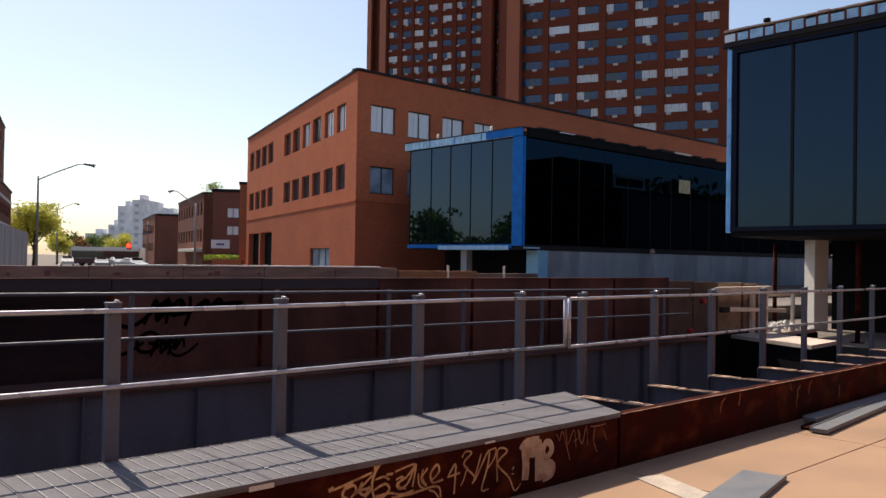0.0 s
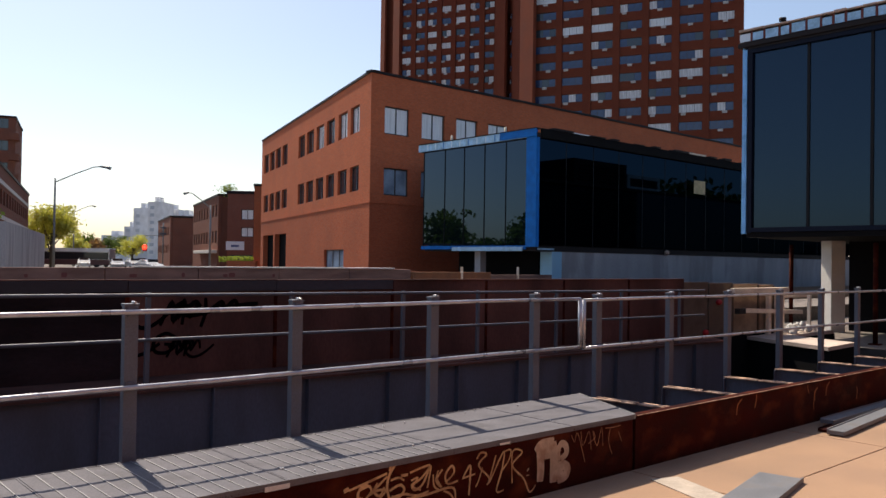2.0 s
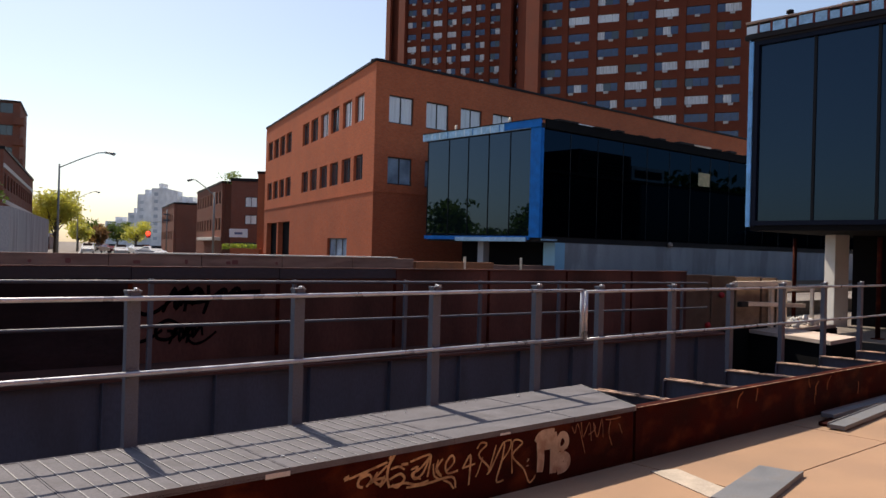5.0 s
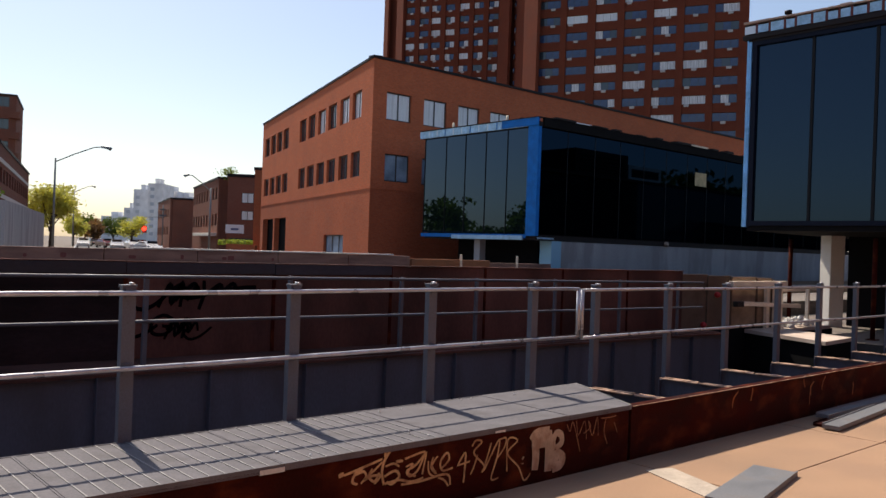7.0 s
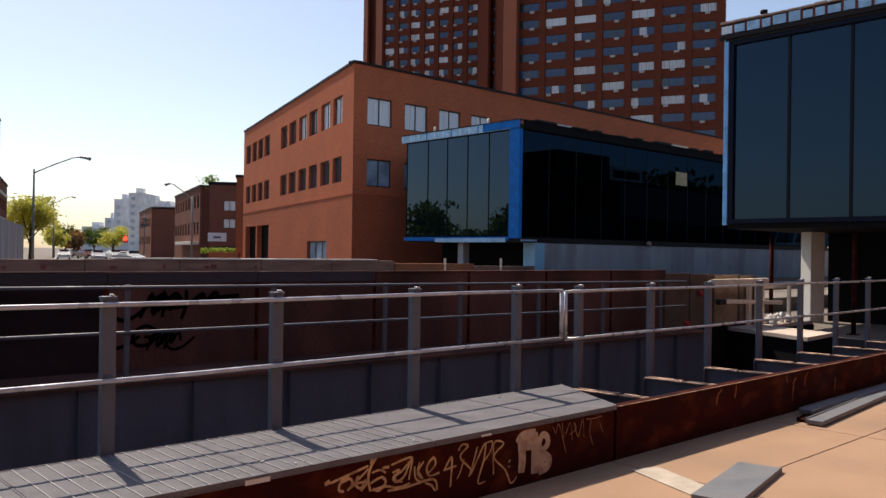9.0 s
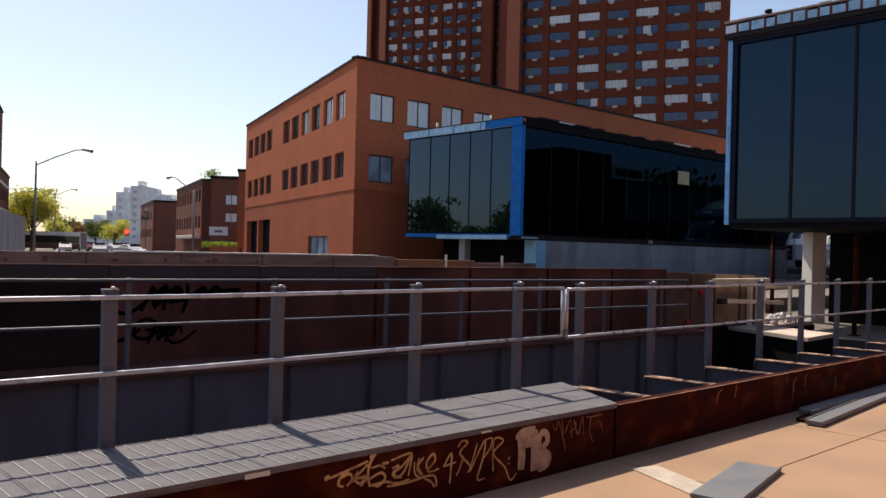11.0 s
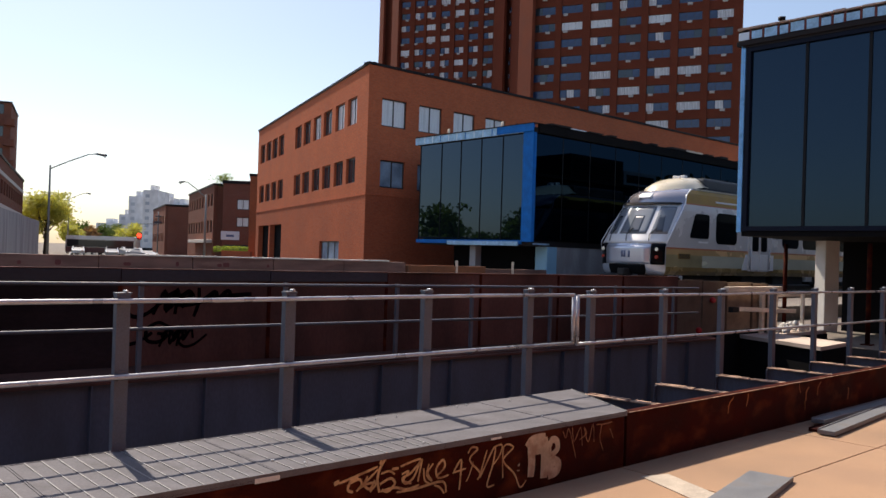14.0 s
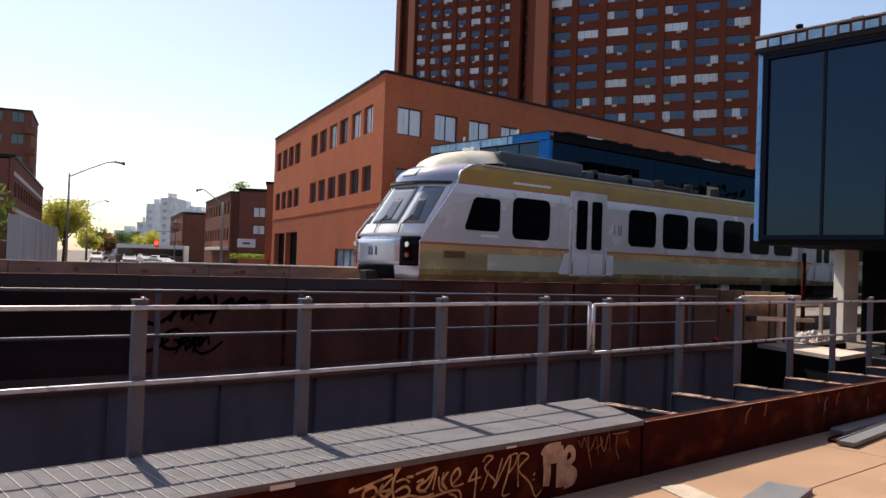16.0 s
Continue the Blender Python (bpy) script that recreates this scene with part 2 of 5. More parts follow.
def wall_mesh(length, z0, z1, thick, holes):
    """A wall in x and z, outer face at y=0, with openings (x0, x1, z0, z1) right through it."""
    bm = bmesh.new()
    xs = sorted({0.0, length, *[h[0] for h in holes], *[h[1] for h in holes]})
    zs = sorted({z0, z1, *[h[2] for h in holes], *[h[3] for h in holes]})
    nx, nz = len(xs) - 1, len(zs) - 1

    def solid(i, k):
        if not (0 <= i < nx and 0 <= k < nz):
            return False
        x, z = (xs[i] + xs[i + 1]) / 2, (zs[k] + zs[k + 1]) / 2
        return not any(h[0] < x < h[1] and h[2] < z < h[3] for h in holes)

    cache = {}

    def vt(i, k, y):
        if (i, k, y) not in cache:
            cache[i, k, y] = bm.verts.new((xs[i], y, zs[k]))
        return cache[i, k, y]

    for i in range(nx):
        for k in range(nz):
            if not solid(i, k):
                continue
            for y in (0, thick):
                bm.faces.new((vt(i, k, y), vt(i + 1, k, y), vt(i + 1, k + 1, y), vt(i, k + 1, y)))
            for di, dk, a, b in ((-1, 0, (i, k), (i, k + 1)), (1, 0, (i + 1, k), (i + 1, k + 1)), (0, -1, (i, k), (i + 1, k)), (0, 1, (i, k + 1), (i + 1, k + 1))):
                if not solid(i + di, k + dk):
                    bm.faces.new((vt(*a, 0), vt(*b, 0), vt(*b, thick), vt(*a, thick)))
    return bm


def window(parent, m, w, h, lights, glass, inset=0.12, bar=0.07):
    """A framed window with its panes, lower left corner at m, set back into its wall."""
    bs = [(0, w, inset, inset + 0.08, 0, bar), (0, w, inset, inset + 0.08, h - bar, h)]
    step = w / lights
    for i in range(lights + 1):
        c = min(max(i * step, bar / 2), w - bar / 2)
        bs.append((c - bar / 2, c + bar / 2, inset, inset + 0.08, bar, h - bar))
    ob = part("window", B(*bs), FRAME_D, parent, m=m)
    for i in range(lights):
        part("pane", B((i * step + bar / 2, (i + 1) * step - bar / 2, inset + 0.035, inset + 0.05, bar, h - bar)), glass, ob)
    return ob

# ---------------------------------------------------------------- ground
PX0, PX1, PY0, PY1 = -8.0, 20.0, 4.44, 10.6       # the pit under the walkways
R = 1500.0
bm = bmesh.new()
gx, gy = [-R, PX0, PX1, R], [-R, PY0, PY1, R]
gv = {(i, j): bm.verts.new((gx[i], gy[j], -0.03)) for i in range(4) for j in range(4)}
for i in range(3):
    for j in range(3):
        if (i, j) != (1, 1):
            bm.faces.new((gv[i, j], gv[i + 1, j], gv[i + 1, j + 1], gv[i, j + 1]))
tagged(part("ground", bm, EARTH), "bare brown gravelly ground around the railway", "ground", kind="structure")
bm = B((PX0, PX1, PY0, PY1, -3.2, -3.0))
for b in ((PX0 - 0.2, PX0, PY0, PY1, -3, -0.04), (PX1, PX1 + 0.2, PY0, PY1, -3, -0.04), (PX0, PX1, PY1, PY1 + 0.2, -3, -0.04), (PX0, PX1, PY0 - 0.03, PY0, -3, -0.04)):
    box(bm, *b)
tagged(part("trench", bm, DARKPIT), "dark earth trench below the steel walkways", "trench", kind="structure")

# sunlit slab by the camera, cast in bays
slab = thing("pavement", "tan concrete slab with thin open joints beside the girder", "pavement", kind="structure")
for i in range(-3, 12):
    for j in range(5):
        x, y = 0.3 + i * 2.9, 4.355 if j == 0 else 3.26 - (j - 1) * 2.35
        part("slab_bay", B((x + 0.008, x + 2.892, y - (1.083 if j == 0 else 2.335), y, -0.15, 0.0), bevel=0.008), SLAB, slab)

# ---------------------------------------------------------------- near walkway
ZG = 0.48


def girder(x0, x1, label):
    g = thing("steel_girder", label, "girder", pose(x0, 4.38, 0))
    length = x1 - x0
    part("web", B((0, length, 0, 0.02, 0.0, ZG - 0.03)), RUST, g)
    part("top_flange", B((0, length, -0.015, 0.10, ZG - 0.03, ZG - 0.008), bevel=0.004), RUST, g)
    part("bottom_flange", B((0, length, -0.0, 0.12, -0.03, -0.002)), RUST, g)
    return g


g1 = girder(-4.0, 6.17, "rusty brown steel edge girder covered with faded graffiti")
g2 = girder(6.20, 22.0, "rusty brown steel edge girder with a bare upper edge")
part("splice_plate", B((-0.012, 0.10, -0.018, -0.002, 0.0, ZG - 0.03)), RUST, g2)


walkway = thing("walkway", "grey galvanised grating walkway lying on the girder", "walkway", pose(0, 0, 0))


def grating(x0, x1):
    w, d = x1 - x0, 1.06
    g = part("grating_panel", B((0, w, 0, 0.012, -0.03, 0.012), (0, w, d - 0.012, d, -0.03, 0.012), (0, 0.012, 0.012, d - 0.012, -0.03, 0.0118), (w - 0.012, w, 0.012, d - 0.012, -0.03, 0.0118)), GRATE, walkway, m=pose(x0, 4.365, ZG))
    part("plate", B((0.01, w - 0.01, 0.01, d - 0.01, -0.02, 0.008)), GRATE, g)
    for k in range(1, 13 if x0 < 3.9 else 1):
        c = k * w / 13
        part("bearing_bar", B((c - 0.004, c + 0.004, 0.012, d - 0.012, -0.004, 0.0125)), GRATE_LINE, g)
    return g


gxs = [-4.0, -2.66, -1.32, 0.02, 1.36, 2.62, 3.98, 5.33, 6.16]
for a, b in zip(gxs[:-1], gxs[1:-1]):
    grating(a, b - 0.004)
bm = bmesh.new()
hull(bm, [(0, 0), (0.84, 0), (1.36, 1.06), (0, 1.06)], -0.03, 0.011)
part("grating_panel", bm, GRATE, walkway, m=pose(5.332, 4.365, ZG))
bm = bmesh.new()
hull(bm, [(0.84, 0), (0.852, -0.004), (1.372, 1.06), (1.36, 1.06)], -0.03, 0.016)
part("end_angle", bm, GRATE_LINE, walkway, m=pose(5.332, 4.365, ZG))

YR = 5.445


def guardrail(posts, x0, x1, loop_end, name_label, dz=0.0):
    g = thing("guardrail", name_label, "railing", pose(0, YR, 0))
    post = None
    for x in posts:
        if post is None:
            bm = bmesh.new()
            hull(bm, [(-0.045, -0.028), (0.045, -0.028), (0.045, 0.03), (0.037, 0.03), (0.037, -0.02), (-0.037, -0.02), (-0.037, 0.03), (-0.045, 0.03)], -0.30, 1.515)
            post = mesh_of(bm, POST, "post")
            cap = mesh_of(B((-0.05, 0.05, -0.036, 0.036, 1.515, 1.532), bevel=0.003), POST, "cap")
            bm = bmesh.new()
            tube(bm, [(0.02, -0.040, 1.540), (0.02, 0.02, 1.540)], 0.008, 8)
            bolt = mesh_of(bm, GALV, "bolt")
        p = part("post", post, POST, g, m=pose(x, 0, dz))
        part("cap", cap, POST, p)
        part("bolt", bolt, GALV, p)
        for z in (1.478, 0.98):
            part("bracket", B((-0.03, 0.03, -0.040, -0.028, z - 0.035, z + 0.035), bevel=0.004), POST, p)
    for z, nm in ((1.478 + dz, "top_rail"), (0.980 + dz, "middle_rail")):
        bm = bmesh.new()
        tube(bm, [(x0 + (x1 - x0) * k / 8, -0.055, z + 0.004 * math.sin(k * 2.1)) for k in range(9)], 0.017, 10)
        part(nm, bm, GALV, g)
    if loop_end is not None:
        bm = bmesh.new()
        tube(bm, [(loop_end, -0.055, 0.98 + dz), (loop_end, -0.055, 1.478 + dz)], 0.022, 10)
        part("end_bar", bm, GALV, g)
    return g


guardrail([-3.2, -1.9, -0.6, 0.7, 2.03, 3.30, 4.69, 6.02], -4.0, 6.655, 6.655, "grey galvanised guardrail with two rails on channel posts")
guardrail([7.01, 8.38, 9.70, 11.10, 12.42, 13.74, 15.1, 16.4], 6.715, 17.5, 6.715, "grey galvanised guardrail continuing beside the open walkway frame", -0.018)

for i, x in enumerate([7.0, 8.30, 9.65, 10.97, 12.3, 13.6, 14.95, 16.2]):
    c = thing("crossbeam", "steel crossbeam with bright rusty split top flanges under missing gratings", "beam", pose(x, 4.44, 0, 0, 0, 8.5), group="open crossbeams")
    part("web", B((-0.006, 0.006, 0.02, 0.93, -0.35, ZG - 0.05)), WEB, c)
    part("end_plate", B((-0.07, 0.05, 0.925, 0.935, -0.35, ZG - 0.06)), WEB, c)
    split = 0.42 + 0.05 * (i % 3)
    for y0, y1, w in ((0.02, split - 0.012, 0.050), (split + 0.012, 0.93, 0.058)):
        part("flange", B((-w, -0.014, y0, y1, ZG - 0.05, ZG - 0.035), bevel=0.003), RUST_EDGE, c)
        part("flange", B((0.014, w, y0 + 0.01, y1 - 0.02, ZG - 0.05, ZG - 0.033), bevel=0.003), RUST_EDGE, c)
part("bare_edge", B((0.02, 15.7, -0.016, -0.008, ZG - 0.0075, ZG - 0.003)), RUST_EDGE, g2, "worn bright upper edge")
inner = thing("stringer", "grey steel stringer below the guardrail", "girder", pose(-4, YR + 0.04, 0))
part("web", B((0, 10.6, 0, 0.015, -0.6, ZG - 0.06)), WEB, inner)
part("flange", B((0, 10.6, -0.03, 0.06, ZG - 0.06, ZG - 0.04)), WEB, inner)

# ---------------------------------------------------------------- far walkway and hoarding
YF = 8.82
fg = thing("plate_girder", "grey painted plate girder with upright stiffeners", "girder", pose(-5, YF, 0, 0, 0.45, 0))
part("web", B((0, 20.55, 0, 0.02, -1.6, ZG - 0.05)), WEB, fg)
part("flange", B((0, 20.55, -0.08, 0.5, ZG - 0.05, ZG - 0.015)), CORTEN, fg)
for k in range(16):
    part("stiffener", B((0.35 + k * 1.27, 0.365 + k * 1.27, -0.075, 0, -1.6, ZG - 0.05)), WEB, fg)
deck = part("deck", B((0, 20.55, 0.03, 1.05, ZG - 0.014, ZG)), CORTEN, fg)
fr = thing("guardrail", "thin grey two-rail guardrail in front of the brown hoarding", "railing", pose(-5, YF + 0.03, 0, 0, 0.45, 0))
for x in (-1.6, 0.1, 1.75, 3.49, 5.30, 7.07, 8.51, 10.31, 12.08, 13.95):
    part("post", B((x + 5 - 0.025, x + 5 + 0.025, -0.02, 0.02, ZG, 1.52)), POST, fr)
for z in (1.49, 1.00):
    bm = bmesh.new()
    tube(bm, [(1, -0.03, z), (19.8, -0.03, z)], 0.019, 8)
    part("rail", bm, POST, fr)

ho = thing("hoarding", "stained brown steel sheet hoarding with black graffiti", "hoarding", pose(0, 9.62, 0), kind="structure")
for i in range(10):
    x = -4.3 + i * 1.965
    z = 1.565 - 0.0045 * max(i - 2, 0)
    part("panel", B((x, x + 1.955, 0.0 if i % 2 else 0.006, 0.05, -1.2, z), bevel=0.004), HOARD_D if i < 4 else CORTEN, ho)
    if i < 6:
        part("top_channel", B((x, x + 1.955, -0.03, -0.009, z - 0.135, z - 0.004), bevel=0.004), CHANNEL, ho, "grey steel channel along the top")
    part("cap_angle", B((x, x + 1.955, -0.02, 0.07, z, z + 0.012)), CORTEN, ho)
    part("seam_strip", B((x - 0.03, x + 0.02, -0.008, 0.0, -1.2, z - 0.01)), RUST, ho)

# parapet on the far side of the tracks
pp = thing("parapet", "weathered pale brown parapet with small red marks across the tracks", "parapet", pose(0, 24.3, 0), kind="structure")
for i in range(9):
    x = -6.0 + i * 2.87
    part("block", B((x, x + 2.85, 0, 0.3, 0, 1.50 + 0.012 * (i % 2)), bevel=0.02), COPING, pp)
part("board", B((19.9, 24.1, -0.03, 0.2, 0, 1.40), bevel=0.01), ORANGE, pp)
part("board", B((24.13, 28.0, 0.0, 0.2, 0, 1.30), bevel=0.01), COPING, pp)
# added pale strip paints sunlight along the parapet's top edge
part("cap_strip", B((9.2, 19.0, -0.03, 0.32, 1.514, 1.56), bevel=0.01), CONC_L, pp, "pale strip painted as the sunlit parapet top")
for x in (22.4, 25.7):
    part("stake", B((x, x + 0.10, -0.06, 0.0, 0, 1.62), bevel=0.01), PALE, pp)

# ---------------------------------------------------------------- glazed station boxes
FOIL_B = mat("light_blue_edge_film", (0.16, 0.46, 0.85), 0.35, vary=0.25, scale=2, bump=0.2, fine=20)
NAVY = plain("navy_coated_aluminium", (0.002, 0.005, 0.018), 0.5, spec=0.15)
CAPB = mat("weathered_tan_board", (0.42, 0.31, 0.25), 0.85, vary=0.3, scale=4, bump=0.3)
WALLT = plain("silver_tape", (0.62, 0.70, 0.76), 0.35, 0.2)


def glass_box(name, label, x0, x1, y0, y1, z0, z1, mull, side_step, glass_end, glass_side, par):
    """A glazed box; its end at x0 and its sides along x. mull: y of the end's mullions."""
    g = thing(name, label, "building", pose(x0, y0, 0))
    d, w = y1 - y0, x1 - x0
    part("floor_slab", B((0.12, w, 0.12, d - 0.12, z0 - (0.25 if z0 < 2.7 else 0.055), z0)), COPE, g)
    part("roof", B((-0.05, w, -0.05, d + 0.05, z1, z1 + 0.22)), COPE, g)
    # solid black core stands for the unlit inside behind the panes
    part("core", B((0.25, w, 0.25, d - 0.25, z0, z1)), BLACK, g)
    ys = sorted([y0 + 0.28, *mull, y1 - 0.05])
    for a, b in zip(ys, ys[1:]):
        part("pane", B((0.06, 0.09, a - y0 + par, b - y0 - par, z0 + 0.05, z1 - 0.02)), glass_end, g)
    for y in ys:
        part("mullion", B((0.03, 0.10, y - y0 - par, y - y0 + par, z0, z1)), MULLION, g)
    x = 0.05
    while x < w:
        part("pane", B((x + 0.02, min(x + side_step, w) - 0.02, 0.06, 0.09, z0 + 0.05, z1)), glass_side, g)
        part("pane", B((x + 0.02, min(x + side_step, w) - 0.02, d - 0.09, d - 0.06, z0 + 0.05, z1)), glass_side, g)
        part("mullion", B((x - 0.018, x + 0.018, 0.05, 0.10, z0, z1)), MULLION, g)
        x += side_step
    return g


gb = glass_box("station_box", "dark glass station building with blue membrane edges, under construction", 27.7, 62.0, 25.0, 33.1, 2.62, 7.55,
               [31.38, 29.93, 28.47, 27.02], 2.05, CWALL_E, CWALL, 0.014)
part("membrane_corner", B((-0.06, 0.0, -0.02, 0.62, 2.55, 7.9), (-0.02, 0.10, -0.06, 0.0, 2.55, 7.55), bevel=0.01), MEMBRANE, gb)
part("membrane_base", B((-0.05, 0.03, 0.62, 8.1, 2.44, 2.62)), MEMBRANE, gb)
part("fascia", B((-0.10, 0.0, 0.62, 8.35, 7.58, 7.95), bevel=0.01), FOIL, gb)
part("fascia_top", B((-0.13, -0.10, -0.05, 2.3, 7.60, 7.97), bevel=0.01), MEMBRANE, gb)
part("fascia_cap", B((-0.15, 0.25, -0.05, 8.3, 7.952, 7.985)), COPE, gb)
part("roof_edge", B((0.2, 34.3, -0.12, 0.0, 7.55, 7.98), bevel=0.01), BLACK, gb)
part("sill_flashing", B((-0.12, -0.06, 0.75, 5.6, 2.36, 2.56), (0.02, 1.1, -0.12, -0.07, 2.42, 2.50)), FOIL, gb)

rr = random.Random(21)
for k in range(16):
    x = 0.8 + k * 1.9 + rr.random()
    part("loose_flashing", B((x, x + rr.uniform(0.5, 1.8), -0.16 - 0.05 * rr.random(), 0.25, 7.98, 7.98 + rr.uniform(0.03, 0.14))), rr.choice((COPE, COPE, PALE, MULLION)), gb)
for k in range(12):
    y = 0.75 + k * 0.62
    part("flashing_fold", B((-0.115, -0.10, y, y + 0.05, 7.60, 7.93)), WALLT if k % 3 else MEMBRANE, gb)

pw = thing("platform_wall", "grey concrete wall below the glass station box", "wall", pose(28.1, 25.15, 0), kind="structure")
part("wall", B((1.56, 34, 0, 0.3, 0.0, 2.36)), CONC, pw)
part("end_pier", B((0.85, 1.55, -0.02, 0.7, 0.0, 2.36)), plain("pale_cyan_membrane", (0.26, 0.52, 0.70), 0.5), pw, "pier wrapped in pale cyan membrane")
# black block stands for the shade below the glass box
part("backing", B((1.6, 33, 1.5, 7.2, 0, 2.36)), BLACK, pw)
part("column", B((0.1, 0.5, 4.0, 4.4, 0, 2.36)), CONC, pw)

rb = glass_box("station_box", "tall raised dark glass station building with blue edge trim", 20.6, 150.0, 1.2, 11.08, 2.80, 7.66,
               [9.41, 7.87, 6.30, 4.70, 3.10], 3.2, CWALL_R, CWALL_R, 0.035)
part("membrane_corner", B((-0.05, 0.06, 9.84, 9.965, 2.70, 7.72), bevel=0.01), FOIL_B, rb, "bright light-blue edge strip")
part("corner_post", B((-0.02, 0.08, 9.70, 9.835, 2.72, 7.72)), NAVY, rb, "dark navy corner post")
part("head_channel", B((-0.03, 0.05, -0.1, 9.835, 7.55, 7.72)), NAVY, rb)
part("sill_channel", B((-0.03, 0.05, -0.1, 9.835, 2.74, 2.86)), NAVY, rb)
part("fascia", B((-0.10, 0.3, -0.2, 10.08, 7.72, 7.84), bevel=0.01), COPE, rb)
part("parapet", B((-0.04, 0.05, -0.2, 10.05, 7.84, 8.14)), COPE, rb)
rr = random.Random(5)
y = 10.04
while y > -0.1:
    w = rr.uniform(0.20, 0.36)
    part("flashing_panel", B((-0.07, -0.03, y - w, y, 7.86 + 0.02 * rr.random(), 8.12 - 0.05 * rr.random())), rr.choice((FOIL, FOIL, WALLT)), rb)
    part("red_tape", B((-0.078, -0.045, y - w - 0.06, y - w - 0.012, 7.86, 8.125)), DULL_RED, rb)
    part("cap_board", B((-0.13, 0.05, y - w - 0.05, y + 0.005, 8.14, 8.175 + 0.03 * rr.random()), bevel=0.006), CAPB, rb, "weathered tan cap board")
    y -= w + 0.07
# soffit coloured black, its shade put into the colour
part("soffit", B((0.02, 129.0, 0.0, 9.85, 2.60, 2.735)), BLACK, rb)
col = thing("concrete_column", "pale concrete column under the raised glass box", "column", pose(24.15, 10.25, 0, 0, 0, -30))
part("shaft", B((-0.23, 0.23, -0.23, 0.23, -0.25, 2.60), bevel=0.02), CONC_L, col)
# added black block paints the deep shade under the raised box
core = thing("core_wall", "black block that stands for the shade under the raised glass box", "wall", pose(25.0, 1.4, 0), kind="structure")
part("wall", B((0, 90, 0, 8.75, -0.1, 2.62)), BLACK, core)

# added tan panel stands for a lit wall mirrored in the glass
patch = part("plywood_patch", B((13.15, 14.3, 0.03, 0.055, 5.85, 6.60), bevel=0.004), mat("tan_reflection_paint", (0.50, 0.40, 0.22), 0.8, vary=0.3, scale=3, bump=0.2), gb, "tan panel standing for a reflection in the dark glass")
ledge_lamp = thing("bulkhead_lamp", "small pale round lamp on the concrete wall top", "lamp", pose(38.2, 25.02, 2.36))
bm = bmesh.new()
bmesh.ops.create_uvsphere(bm, u_segments=14, v_segments=8, radius=0.19, matrix=Matrix.Translation((0, 0, 0.10)) @ Matrix.Diagonal((1, 0.6, 0.8, 1)))
part("globe", bm, CAPB, ledge_lamp)
part("base", B((-0.12, 0.12, -0.1, 0.1, 0.0, 0.06)), COPE, ledge_lamp)
for x0, x1, h, mt in ((48.2, 54.8, 1.95, COPE), (54.9, 59.5, 1.25, CONC)):
    ru = thing("rooftop_plant", "louvred plant room on the roof of the raised glass box", "plant room", pose(x0, 9.0, 7.88))
    part("housing", B((0, x1 - x0, -3, 1.4, 0, h), bevel=0.03), mt, ru)
    for k in range(5):
        part("louvre", B((0.4, x1 - x0 - 0.4, 1.402, 1.45, 0.35 + k * (h - 0.6) / 5, 0.43 + k * (h - 0.6) / 5)), MULLION, ru)

# ---------------------------------------------------------------- brick office building


def mitred(bm, x, dx):
    """Cuts the end of a wall at x to a mitre: its inner corner moves by dx."""
    for v in bm.verts:
        if abs(v.co.x - x) < 1e-5 and v.co.y > 0.01:
            v.co.x += dx
    return bm


CX, CY, LDIR = 26.37, 36.0, 72.33
LL = 29.75
bb = thing("brick_building", "three-storey orange brick office building with rows of windows", "building", pose(CX, CY, 0))
left = pose(LL * math.cos(radians(LDIR)), LL * math.sin(radians(LDIR)), 0, 0, 0, LDIR + 180)
holes, wins = [], []
ss = [(2.0, 3.7), (4.35, 6.2), (7.0, 8.85), (9.5, 11.35), (12.1, 13.95), (14.55, 16.4), (19.9, 21.7), (22.2, 24.0), (24.5, 26.3), (26.85, 28.7)]
for z0, z1 in ((9.15, 10.72), (5.78, 7.24)):
    for k, (a, b) in enumerate(ss):
        holes.append((LL - b, LL - a, z0, z1))
        wins.append((LL - b, z0, b - a, z1 - z0, 2 if k > 5 else 2, (BLIND if z0 > 8 and k < 4 and k != 2 else GLASS_D)))
holes += [(LL - 28.6, LL - 24.5, 0, 3.8), (LL - 24.0, LL - 19.9, 0, 3.8), (LL - 9.0, LL - 4.7, 0.9, 2.45)]
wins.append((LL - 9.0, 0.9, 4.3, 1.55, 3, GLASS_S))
part("wall", mitred(wall_mesh(LL, 5.03, 12.1, 0.4, [h for h in holes if h[2] > 5]), LL, -0.136), BRICK, bb, m=left)
part("base_wall", mitred(wall_mesh(LL, 0, 5.03, 0.4, [h for h in holes if h[2] < 5]), LL, -0.136), BRICK_L, bb, m=left)
for x, z, w, h, n, gl in wins:
    window(bb, left @ pose(x, 0, z), w, h, n, gl, 0.16)
holes, wins = [], []
for k in range(14):
    a = 0.95 + k * 2.68
    for z0, z1 in ((8.85, 10.4), (5.45, 6.98)):
        holes.append((a, a + 1.75, z0, z1))
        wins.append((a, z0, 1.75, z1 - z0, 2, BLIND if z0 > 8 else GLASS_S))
part("wall", mitred(wall_mesh(42.0, 5.03, 12.1, 0.4, holes), 0.0, 0.136), BRICK, bb)
part("base_wall", mitred(wall_mesh(42.0, 0, 5.03, 0.4, []), 0.0, 0.136), BRICK_L, bb)
for x, z, w, h, n, gl in wins:
    window(bb, pose(x, 0, z), w, h, n, gl, 0.10)
lx, ly = math.cos(radians(LDIR)), math.sin(radians(LDIR))
# solid black fill stands for the dark rooms behind the openings
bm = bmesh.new()
